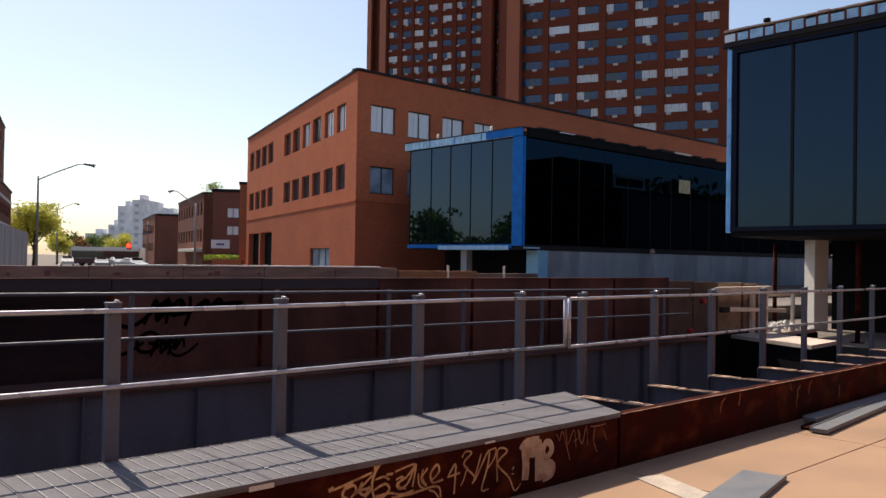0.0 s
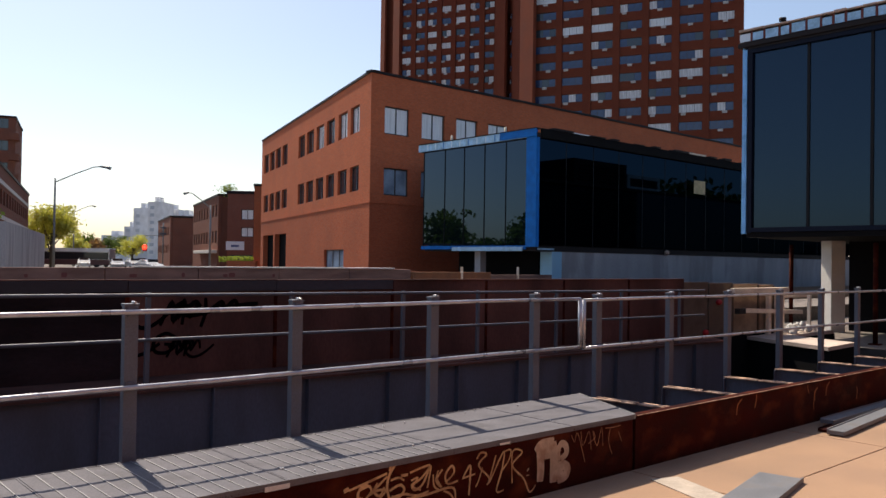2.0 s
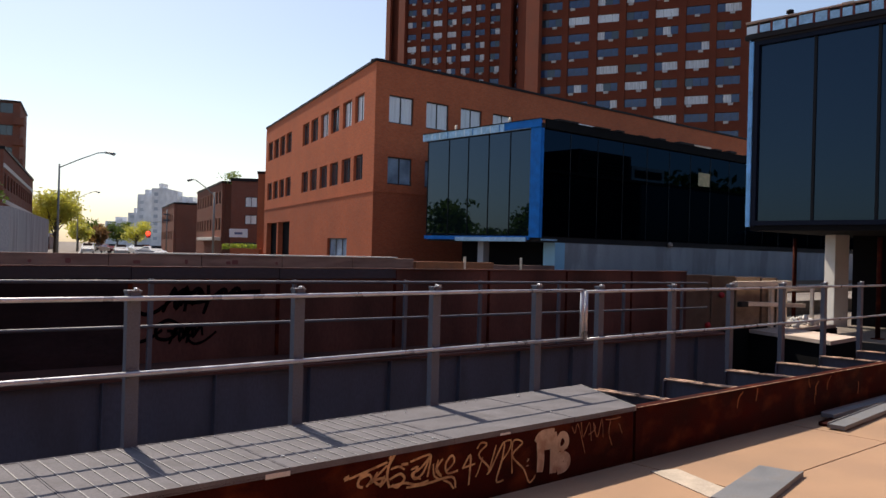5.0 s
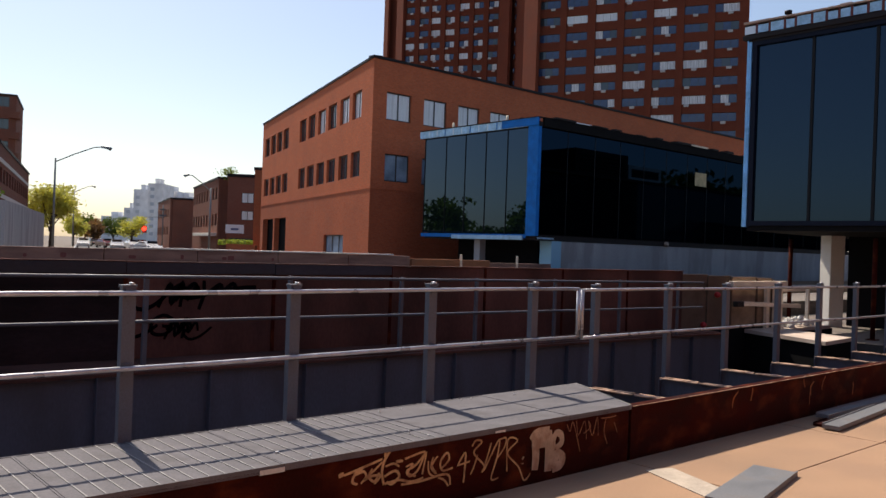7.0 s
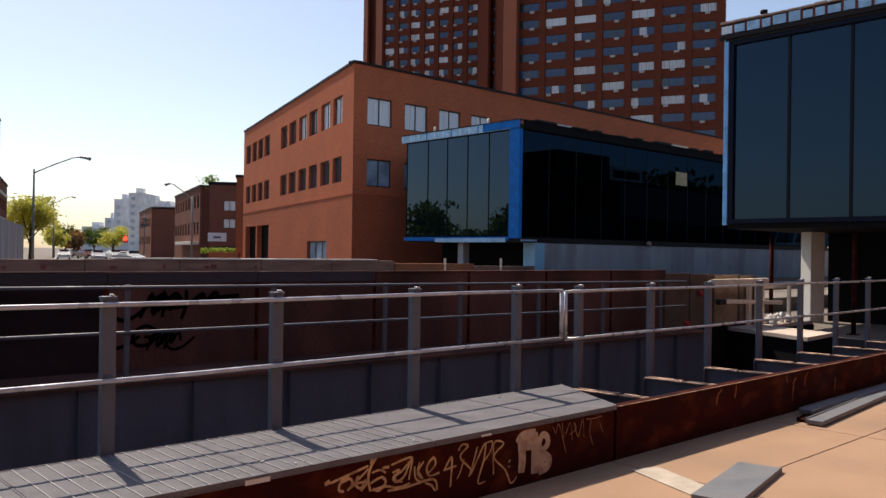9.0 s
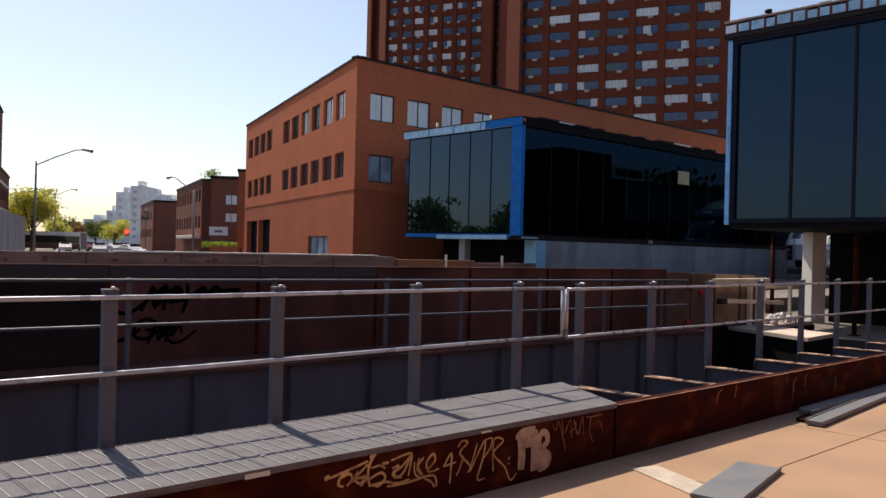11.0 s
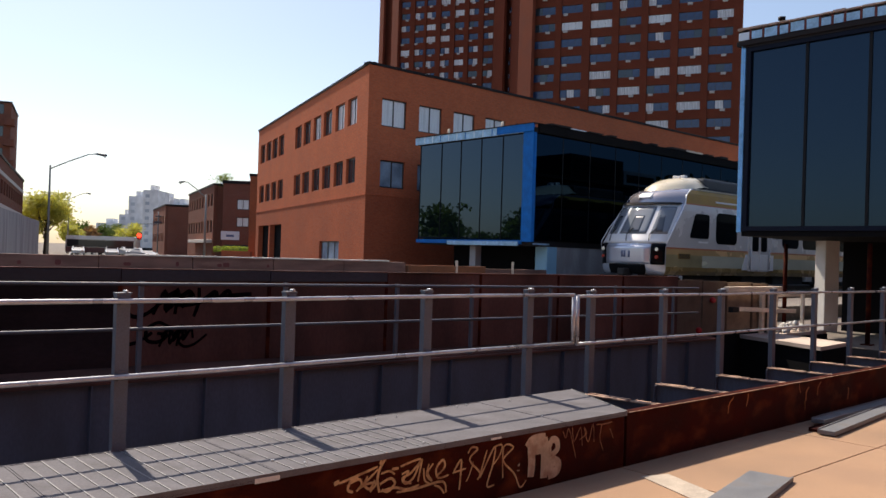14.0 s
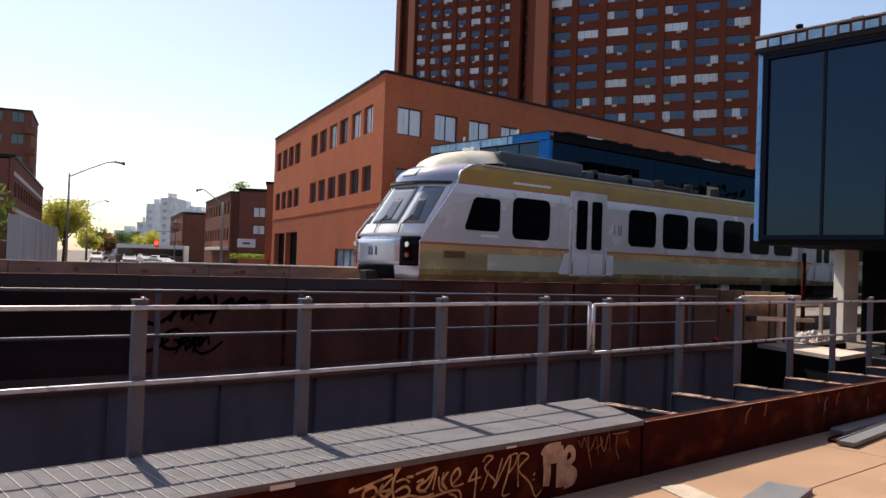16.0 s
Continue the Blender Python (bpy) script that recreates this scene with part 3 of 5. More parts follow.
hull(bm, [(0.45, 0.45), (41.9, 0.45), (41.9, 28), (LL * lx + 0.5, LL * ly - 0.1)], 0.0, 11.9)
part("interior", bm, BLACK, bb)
part("coping", B((-0.06, 42, -0.06, 0.45, 12.1, 12.24)), COPE, bb)
part("coping", B((0, LL + 0.05, -0.06, 0.45, 12.1, 12.24)), COPE, bb, m=left)
part("band", B((0.0, 42, -0.03, 0.0, 4.98, 5.08)), BRICK, bb)
part("band", B((0, LL, -0.03, 0.0, 4.98, 5.08)), BRICK, bb, m=left)

# ---------------------------------------------------------------- tower block
# local x to the right and y away from the eye; the rows rise in storeys of 2.8 m
AX = radians(49.3)


def away(px, d):
    """A plan point d metres ahead on the bearing px."""
    s = (px - 784) / 1444.0 * d
    return (d * math.cos(AX) + s * math.sin(AX), d * math.sin(AX) - s * math.cos(AX))

tower = thing("apartment_tower", "tall red brick apartment tower with many windows and wall air conditioners", "building", pose(0, 0, 0))
TOPZ = 80.0
AC = plain("window_air_conditioner", (0.46, 0.43, 0.41), 0.6)


def facade(px0, d0, px1, d1, centres, wfrac, zrow, storey, lights):
    """A face of the tower: brick piers and spandrels with windows between, from bearing px0 to px1."""
    a, b = Vector((*away(px0, d0), 0)), Vector((*away(px1, d1), 0))
    L = (b - a).length
    m = Matrix.Translation(a) @ Matrix.Rotation(math.atan2(b.y - a.y, b.x - a.x), 4, "Z")
    xs = []
    for c in centres:            # where the bearing of each bay meets the face
        k = (c - 784) / 1444.0
        u, v = Vector((*away(784 + 1444 * k, 1.0), 0)), (b - a)
        den = u.x * v.y - u.y * v.x
        t = (a.x * u.y - a.y * u.x) / -den
        xs.append(abs(t) * L)
    pitch = (xs[-1] - xs[0]) / (len(xs) - 1)
    w, h = pitch * wfrac, 1.35
    lim = [0.0]
    for x in xs:
        lim += [x - w / 2, x + w / 2]
    lim.append(L)
    for i in range(0, len(lim), 2):
        part("pier", B((lim[i], lim[i + 1], -0.25, 0.5, 0, TOPZ)), BRICK_T, tower, m=m)
    rows = [zrow + storey * k for k in range(-12, 14) if 10 < zrow + storey * k < TOPZ - 2]
    pane = [mesh_of(B((0.02, w / lights - 0.03, 0.12, 0.2, 0.05, h - 0.05)), mt, "pane") for mt in (GLASS_B, CURTAIN, BLIND, GLASS_D)]
    fr_ = mesh_of(B((0, w, 0.16, 0.24, 0, h)), FRAME_D, "frame")
    unit = mesh_of(B((0, 0.75, -0.28, 0.2, -0.42, -0.04)), AC, "air_conditioner")
    band = {}
    rnd = random.Random(int(px0))
    for i, x in enumerate(xs):
        key = round(w, 3)
        if key not in band:
            band[key] = mesh_of(B((0, w, -0.04, 0.5, h / 2, storey - h / 2)), BRICK_T, "spandrel")
        for z in rows:
            part("spandrel", band[key], BRICK_T, tower, m=m @ pose(x - w / 2, 0, z))
            wd = part("window", fr_, FRAME_D, tower, m=m @ pose(x - w / 2, 0, z - h / 2))
            whole = rnd.random()
            for k in range(lights):
                r = rnd.random()
                sel = 2 if whole < 0.09 else 1 if (whole < 0.2 or r < 0.14) else 3 if r > 0.86 else 0
                part("pane", pane[sel], GLASS_B, wd, m=pose(k * w / lights, 0, 0))
            if rnd.random() < 0.85:
                part("air_conditioner", unit, AC, wd, m=pose(w * rnd.choice((0.18, 0.45, 0.62)) - 0.3, 0, 0))
    return a, b


facade(719, 187.0, 889, 178.5, [732.8, 757.2, 777.9, 803.0, 828.1, 853.2, 879.6], 0.68, 44.75, 2.77, 2)
facade(957, 138.0, 1333.7, 124.0, [980.2, 1027.9, 1080.1, 1131.6, 1184.3, 1239.6, 1294.9], 0.76, 34.9, 2.82, 3)
bm = bmesh.new()
hull(bm, [away(693, 199), away(708, 196), away(719, 188), away(889, 179.5), away(907, 177), away(934, 165), away(957, 139), away(1333, 125.0),
          away(1326, 190), away(760, 235)], 0, TOPZ)
part("body", bm, BRICK_T, tower)


def fin(pa, pb, d):
    """A brick fin whose sunlit flank runs back from bearing pb to bearing pa."""
    near, run, w = Vector(away(pb, d)), Vector((math.cos(radians(72.33)), math.sin(radians(72.33)))), Vector(away(pa, 1.0))
    far = near + run * ((near.y * w.x - near.x * w.y) / (run.x * w.y - run.y * w.x))
    side = Vector((run.y, -run.x)) * 0.5
    bm = bmesh.new()
    hull(bm, [near, near + side, far + side, far], 0, TOPZ + 1.5)
    part("fin", bm, BRICK_T, tower)


for pa, pb, d in ((686.1, 693.1, 196.0), (708.1, 719.0, 186.0), (888.7, 906.8, 171.0), (933.9, 957.0, 136.4)):
    fin(pa, pb, d)
for k in range(12):
    p, q = Vector((*away(917, 172.0), 0)), Vector((*away(927, 167.8), 0))
    part("stair_window", B((0, 0.9, -0.06, 0.05, 0, 1.0)), GLASS_B, tower, m=Matrix.Translation(p + Vector((0, 0, 22.5 + 2.8 * k))) @ Matrix.Rotation(math.atan2(q.y - p.y, q.x - p.x), 4, "Z"))

# ---------------------------------------------------------------- street
AX = radians(48.7)               # bearings of the street things
SD = 72.33
road = thing("road", "straight city street of grey asphalt running into the distance", "road", pose(27.0, 60.0, 0, 0, 0, SD - 90), kind="structure")
part("carriageway", B((-8.5, 5.0, -25, 420, -0.10, -0.005)), ASPHALT, road)
part("kerb", B((5.0, 5.2, -25, 420, -0.1, 0.13)), CONC, road)
part("kerb", B((-8.7, -8.5, -25, 420, -0.1, 0.13)), CONC, road)
BAND0 = plain("pale_shop_awning", (0.62, 0.58, 0.52), 0.8)
LAMP = plain("lamp_pole_grey", (0.24, 0.25, 0.25), 0.5, 0.4)


def street_lamp(px, d, h, arm, side, ang=0.0, up=0.0):
    x, y = away(px, d)
    s = thing("street_lamp", "tall grey cobra-head street lamp beside the road", "street lamp", pose(x, y, 0, 0, 0, -41 + ang), group="street lamps")
    bm = bmesh.new()
    tube(bm, [(0, 0, 0), (0, 0, h)], 0.13, 10, 0.08)
    part("pole", bm, LAMP, s)
    bm = bmesh.new()
    tube(bm, [(0, 0, h - 0.35), (side * arm * 0.35, 0, h + 0.25 + up * 0.5), (side * arm * 0.7, 0, h + 0.75 + up), (side * arm * 0.85, 0, h + 0.8 + up)], 0.055, 8)
    part("arm", bm, LAMP, s)
    a = side * arm
    bm = bmesh.new()
    tube(bm, [(a * 0.82, 0, h + 0.8 + up), (a * 0.88, 0, h + 0.78 + up), (a * 0.97, 0, h + 0.70 + up), (a, 0, h + 0.62 + up)], 0.10, 10, 0.17)
    part("lamp_head", bm, LAMP, s)


street_lamp(99, 75, 8.9, 5.05, 1, up=0.35)
street_lamp(375, 88, 7.5, 2.9, -1, up=0.5)
street_lamp(134, 140, 9.6, 3.6, 1)


def leaf_mat(name, c):
    m = mat(name, c, 0.7, vary=0.5, scale=0.9, bump=0, fine=6, grain=0.35, spec=0.2)
    b = m.node_tree.nodes["Principled BSDF"]
    n = m.node_tree.nodes.new("ShaderNodeBsdfTranslucent")
    n.inputs[0].default_value = (c[0] * 1.7, c[1] * 1.6, c[2] * 0.9, 1)
    mx = m.node_tree.nodes.new("ShaderNodeMixShader")
    mx.inputs[0].default_value = 0.45
    m.node_tree.links.new(b.outputs[0], mx.inputs[1]), m.node_tree.links.new(n.outputs[0], mx.inputs[2])
    m.node_tree.links.new(mx.outputs[0], m.node_tree.nodes["Material Output"].inputs[0])
    return m


LEAF_Y = leaf_mat("spring_yellow_green_leaves", (0.50, 0.50, 0.15))
LEAF_G = leaf_mat("green_leaves", (0.10, 0.15, 0.035))
LEAF_R = leaf_mat("reddish_leaves", (0.24, 0.14, 0.07))
BARK = mat("bark", (0.10, 0.075, 0.055), 0.95, vary=0.4, scale=5, bump=0.5)


def tree(x, y, h, r, leaf, label, n=900, size=0.28, seed=1):
    rnd = random.Random(seed)
    t = thing("tree", label, "tree", pose(x, y, 0))
    bm = bmesh.new()
    tube(bm, [(0, 0, -0.05), (0.05, 0, h * 0.25), (0.0, 0.1, h * 0.55)], r * 0.09, 8, r * 0.05)
    tips = []
    for k in range(9):
        a = k * 2.4 + rnd.random()
        q = r * rnd.uniform(0.4, 0.85)
        z0, z1 = h * rnd.uniform(0.22, 0.5), h * rnd.uniform(0.36, 0.92)
        e = Vector((q * math.cos(a), q * math.sin(a), z1))
        tube(bm, [(0, 0, z0), e * 0.55 + Vector((0, 0, z0 * 0.3)), e], r * 0.035, 5, 0.02)
        tips += [e, e * 0.7 + Vector((0, 0, z0 * 0.4))]
    part("trunk", bm, BARK, t)
    clumps = [Vector((p.x + rnd.gauss(0, r * 0.15), p.y + rnd.gauss(0, r * 0.15), p.z + rnd.gauss(0, h * 0.06))) for p in tips for _ in range(2)]
    vs, fs = [], []
    for _ in range(n):
        c = rnd.choice(clumps)
        p = c + Vector((rnd.gauss(0, r * 0.19), rnd.gauss(0, r * 0.19), rnd.gauss(0, r * 0.15)))
        if p.z > h:
            p.z = h - rnd.random() * 0.5
        u = Vector((rnd.gauss(0, 1), rnd.gauss(0, 1), rnd.gauss(0, 1))).normalized()
        w = u.orthogonal().normalized()
        s = size * rnd.uniform(0.6, 1.4)
        i = len(vs)
        vs += [p - u * s, p + w * s * 0.5, p + u * s, p - w * s * 0.5]
        fs.append((i, i + 1, i + 2, i + 3))
    me = bpy.data.meshes.new("crown")
    me.from_pydata(vs, [], fs)
    me.materials.append(leaf)
    part("crown", me, leaf, t)
    return t


tx, ty = away(95, 110)
tree(tx, ty, 8.7, 3.3, LEAF_Y, "street tree with a yellow-green spring crown", 6500, 0.24, 3)
tx, ty = away(-78, 45)
tree(tx, ty, 6.2, 2.0, LEAF_G, "young green tree beside the concrete wall", 1500, 0.20, 5)
for k, (x, y, h, r) in enumerate(((6.0, 53.5, 4.4, 2.0), (5.0, 50.5, 3.9, 2.2), (6.0, 46.2, 5.8, 1.4), (4.0, 57.0, 6.6, 1.5))):
    tree(x, y, h, r, LEAF_G, "green tree in the row beside the street", 1300, 0.2, 31 + k)
for k, (x, y, h) in enumerate(((91, -6, 12.5), (101, -9, 14.0), (114, -7, 13.5))):
    tree(x, y, h, 4.5, LEAF_G, "tall dark green tree behind the raised glass box", 1500, 0.55, 41 + k)
for k, (px, d, h, r, lf, lb) in enumerate(((155, 190, 7.5, 2.6, LEAF_G, "distant green street tree"), (170, 170, 5.6, 1.8, LEAF_R, "small reddish street tree"),
                                           (205, 210, 7.0, 3.0, LEAF_G, "dark green tree along the street"), (238, 200, 7.3, 3.4, LEAF_Y, "olive yellow tree along the street"),
                                           (135, 150, 6.6, 2.2, LEAF_Y, "yellow-green tree beside the street"))):
    x, y = away(px, d)
    tree(x, y, h, r, lf, lb, 2200, 0.30, 11 + k)


def block(name, label, px, d, ang, length, depth, h, brick, rows, bay, wsize, glass, cat="building", lights=2, z0=1.2, dz=3.2, both=True):
    """A plain street building: corner at px, d; its front runs along ang for length, its end is depth wide."""
    x, y = away(px, d)
    b = thing(name, label, cat, pose(x, y, 0, 0, 0, ang))
    hs = []
    nb = int((length - 0.6) / bay)
    for k in range(nb):
        for r in range(rows):
            hs.append((0.8 + k * bay, 0.8 + k * bay + wsize[0], z0 + dz * r, z0 + dz * r + wsize[1]))
    part("wall", wall_mesh(length, 0, h, 0.35, hs), brick, b)
    for a in hs:
        window(b, pose(a[0], 0, a[2]), a[1] - a[0], a[3] - a[2], lights, glass, 0.15)
    part("body", B((0.02, length - 0.02, 0.4, depth, 0, h - 0.1)), brick, b)
    part("coping", B((-0.1, length + 0.1, -0.1, depth, h, h + 0.25)), COPE, b)
    return b


# far bank of the street beyond the office building
b3 = block("brick_shop", "dark red brick three-storey corner shop building", 405, 95, SD + 180 - 180, 24, 8, 9.2, BRICK_D, 2, 2.6, (1.5, 1.5), GLASS_D, z0=3.6)
b3.matrix_basis = pose(*away(345, 119), 0, 0, 0, SD + 180)
x, y = away(405, 95)
b3e = thing("brick_shop", "dark red brick shop front with a white sign board", "building", pose(x, y, 0, 0, 0, -38))
hs = [(1.6, 3.0, 6.3, 7.5), (1.6, 3.0, 4.3, 5.4), (0.3, 3.2, 0.2, 2.2)]
part("wall", wall_mesh(3.5, 0, 9.3, 0.3, hs), BRICK_D, b3e)
for a in hs:
    window(b3e, pose(a[0], 0, a[2]), a[1] - a[0], a[3] - a[2], 2, BLIND if a[2] > 4 else GLASS_D, 0.1)
part("cornice", B((-0.1, 3.6, -0.15, 0.4, 9.3, 9.65)), COPE, b3e)
part("sign_board", B((-0.1, 2.0, -0.12, -0.02, 2.75, 3.75)), plain("white_sign", (0.75, 0.75, 0.78), 0.5), b3e, "white sign board with a dark bar")
part("sign_bar", B((0.5, 1.4, -0.13, -0.121, 3.1, 3.35)), plain("sign_ink", (0.1, 0.12, 0.25), 0.5), b3e)
part("body", B((0.05, 3.5, 0.3, 6, 0, 9.2)), BRICK_D, b3e)
part("awning", B((8.0, 23.5, -0.9, 0.0, 2.35, 2.75), bevel=0.05), BAND0, b3)
b4 = block("brick_row", "lower dark brick row building farther along the street", 305, 150, SD + 180, 26, 8, 9.0, BRICK_D, 2, 3.0, (1.6, 1.5), GLASS_D, z0=2.6)
b4.matrix_basis = pose(*away(283, 170), 0, 0, 0, SD + 180)
b6 = block("brick_annex", "narrow brick wing beside the office building", 452, 80, -30, 2.2, 8, 8.9, BRICK, 2, 1.2, (0.7, 1.4), BLIND, z0=3.6, lights=1)
# left bank
_x, _y = away(53, 105)
b5 = block("brick_block", "brown brick street block with pale floor bands", 53, 105, SD, 40, 10, 9.4, BRICK_D, 2, 3.2, (2.2, 1.3), GLASS_D, z0=3.0)
b5.matrix_basis = pose(_x - 40 * math.cos(radians(SD)), _y - 40 * math.sin(radians(SD)), 0, 0, 0, SD)
BAND = plain("pale_floor_band", (0.62, 0.60, 0.57), 0.8)
for z in (4.9, 7.9):
    part("floor_band", B((-0.02, 40, -0.06, 0.0, z, z + 0.35)), BAND, b5)
b7 = block("apartment_block", "dark brown high brick block behind the street front", 27, 118, SD - 90, 9, 14, 21.6, BRICK_D, 6, 2.8, (1.7, 1.5), GLASS_D, z0=4.0)
_x, _y = away(27, 118)
b7.matrix_basis = pose(_x - 9 * math.sin(radians(SD)), _y + 9 * math.cos(radians(SD)), 0, 0, 0, SD - 90)
for k in range(6):
    part("balcony", B((8.2, 9.55, -0.9, 1.4, 3.6 + 2.95 * k, 4.55 + 2.95 * k), bevel=0.02), BRICK_D, b7, "projecting brick balcony")
_x, _y = away(83, 62)
cw = thing("concrete_wall", "long grey concrete ramp wall beside the street", "wall", pose(_x - 34 * math.cos(radians(SD)), _y - 34 * math.sin(radians(SD)), 0, 0, 0, SD), kind="structure")
bm = bmesh.new()
v = [bm.verts.new(p) for p in ((0, 0, 0), (34, 0, 0), (34, 0, 3.4), (0, 0, 3.1), (0, 0.4, 0), (34, 0.4, 0), (34, 0.4, 3.4), (0, 0.4, 3.1))]
for q in ((0, 1, 2, 3), (7, 6, 5, 4), (0, 4, 5, 1), (3, 2, 6, 7), (1, 5, 6, 2), (0, 3, 7, 4)):
    bm.faces.new([v[i] for i in q])
part("wall", bm, CONC, cw)

# haze of distance is painted in: pale base colours on walls and windows
HAZE = mat("grey_facade_painted_haze", (0.70, 0.72, 0.76), 0.9, vary=0.15, scale=0.05, bump=0, fine=0.4)
HAZE2 = mat("pale_facade_painted_haze", (0.82, 0.82, 0.82), 0.9, vary=0.1, scale=0.05, bump=0, fine=0.4)
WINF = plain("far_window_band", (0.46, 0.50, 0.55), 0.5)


def far_block(label, px0, px1, d, h, m_):
    x0, y0 = away(px0, d)
    w = (px1 - px0) / 1444.0 * d
    b = thing("far_building", label, "building", pose(x0, y0, 0, 0, 0, -41.3))
    part("body", B((0, w, 0, 14, 0, h)), m_, b)
    z, k = 3.0, 0
    while z < h - 2:
        x = 1.0
        while x < w - 2:
            part("window", B((x, x + 1.6, -0.08, 0.0, z, z + 1.3)), WINF, b)
            x += 3.4
        z += 3.0
    part("roof_box", B((w * 0.3, w * 0.6, 3, 9, h, h + 2.2)), m_, b)


far_block("distant grey stepped apartment building with painted haze", 239, 266, 340, 22.0, HAZE)
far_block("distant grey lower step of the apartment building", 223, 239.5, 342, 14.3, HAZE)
far_block("distant pale apartment slab with painted haze", 264, 290, 330, 24.0, HAZE2)
far_block("distant grey apartment wing with painted haze", 289, 318, 345, 22.0, HAZE)
far_block("distant pale low block with painted haze", 316, 345, 350, 20.0, HAZE2)
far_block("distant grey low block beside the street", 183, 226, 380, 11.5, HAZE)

pl = thing("planter", "red brick planter with a clipped green hedge", "planter", pose(*away(390, 78), 0, 0, 0, -41.3))
part("box", B((0.8, 3.6, 0, 0.8, 0, 1.55), bevel=0.02), BRICK, pl)
bm = bmesh.new()
rnd = random.Random(4)
for k in range(900):
    c = Vector((rnd.uniform(0, 3.2), rnd.uniform(0.1, 0.8), 1.45 + rnd.uniform(0, 0.55) * (1 if k % 3 else 0.7)))
    u = Vector((rnd.gauss(0, 1), rnd.gauss(0, 1), rnd.gauss(0, 1))).normalized() * 0.09
    w = u.orthogonal().normalized() * 0.05
    bm.faces.new([bm.verts.new(p) for p in (c - u, c + w, c + u, c - w)])
part("hedge", bm, leaf_mat("clipped_hedge_leaves", (0.20, 0.27, 0.06)), pl)

sh_ = thing("roof_shrub", "sprawling green shrub on the shop roof", "shrub", pose(*away(404, 96), 9.2, 0, 0, -41.3))
bm = bmesh.new()
tube(bm, [(0, 0, 0), (0.1, 0, 0.5), (-0.2, 0.1, 1.1)], 0.05, 6, 0.02)
part("stem", bm, BARK, sh_)
bm = bmesh.new()
for k in range(260):
    c = Vector((rnd.gauss(0, 0.45), rnd.gauss(0, 0.4), 0.7 + rnd.gauss(0, 0.28)))
    u = Vector((rnd.gauss(0, 1), rnd.gauss(0, 1), rnd.gauss(0, 1))).normalized() * 0.14
    w = u.orthogonal().normalized() * 0.06
    bm.faces.new([bm.verts.new(p) for p in (c - u, c + w, c + u, c - w)])
part("leaves", bm, LEAF_G, sh_)

sg = thing("traffic_signal", "dark traffic signal pole showing a red light", "traffic light", pose(*away(292, 120), 0, 0, 0, -41.3))
bm = bmesh.new()
tube(bm, [(0, 0, 0), (0, 0, 6.8)], 0.09, 8)
part("pole", bm, LAMP, sg)
bm = bmesh.new()
tube(bm, [(0, 0, 5.0), (-2.8, 0, 4.9)], 0.05, 6)
part("arm", bm, LAMP, sg)
part("housing", B((-2.95, -2.35, -0.12, 0.12, 2.6, 3.6), bevel=0.03), plain("signal_red_board", (0.6, 0.05, 0.03), 0.5), sg)
bm = bmesh.new()
tube(bm, [(-2.65, -0.10, 3.2), (-2.65, -0.19, 3.2)], 0.32, 14)
part("red_light", bm, plain("red_signal_glow", (1.0, 0.04, 0.02), 0.4, emit=3.0), sg)
part("sign_board", B((-0.5, 0.5, -0.14, -0.1, 5.1, 5.35), (-0.45, 0.45, -0.14, -0.1, 6.0, 6.2)), plain("sign_dark", (0.05, 0.06, 0.08), 0.5), sg)

# ---------------------------------------------------------------- traffic
TYRE = plain("tyre", (0.02, 0.02, 0.02), 0.8)
CARGLASS = plain("car_glass", (0.02, 0.025, 0.03), 0.05, spec=0.8)
CHROME = plain("lamp_chrome", (0.8, 0.8, 0.8), 0.15, 0.9)


def car(label, paint, m):
    c = thing("car", label, "car", m, group="cars on the street")
    bm = bmesh.new()
    prof = [(-2.1, 0.35), (2.1, 0.35), (2.15, 0.75), (1.9, 0.92), (1.0, 1.0), (0.45, 1.42), (-0.9, 1.46), (-1.6, 1.05), (-2.1, 0.98)]
    rings = []
    for y, s in ((-0.86, 0.96), (-0.8, 1.0), (0.8, 1.0), (0.86, 0.96)):
        rings.append([bm.verts.new((px_ * s, y * (0.82 if pz > 1.3 else 1), 0.35 + (pz - 0.35) * s)) for px_, pz in prof])
    for a, b in zip(rings, rings[1:]):
        for k in range(len(prof)):
            bm.faces.new((a[k], a[(k + 1) % len(prof)], b[(k + 1) % len(prof)], b[k]))
    bm.faces.new(rings[0]), bm.faces.new(rings[-1])
    part("body", bm, paint, c)
    part("windscreen", B((0.52, 0.60, -0.62, 0.62, 1.04, 1.36)), CARGLASS, c, m=pose(0.35, 0, 0.15, 0, -0, 0))
    part("side_window", B((-0.8, 0.35, -0.75, -0.70, 1.08, 1.38)), CARGLASS, c)
    part("side_window", B((-0.8, 0.35, 0.70, 0.75, 1.08, 1.38)), CARGLASS, c)
    for x in (-1.3, 1.35):
        for y in (-0.85, 0.68):
            bm = bmesh.new()
            tube(bm, [(x, y, 0.32), (x, y + 0.17, 0.32)], 0.32, 14)
            part("wheel", bm, TYRE, c)
    for y in (-0.65, 0.45):
        part("headlight", B((2.08, 2.17, y, y + 0.22, 0.66, 0.8)), CHROME, c)
    return c


P_W = plain("white_car_paint", (0.80, 0.80, 0.80), 0.2, coat=0.8)
P_S = plain("silver_car_paint", (0.55, 0.56, 0.58), 0.2, 0.5, coat=0.8)
P_R = plain("dark_red_car_paint", (0.16, 0.02, 0.025), 0.25, coat=0.8)
P_K = plain("black_car_paint", (0.02, 0.02, 0.022), 0.2, coat=0.8)
cars = []
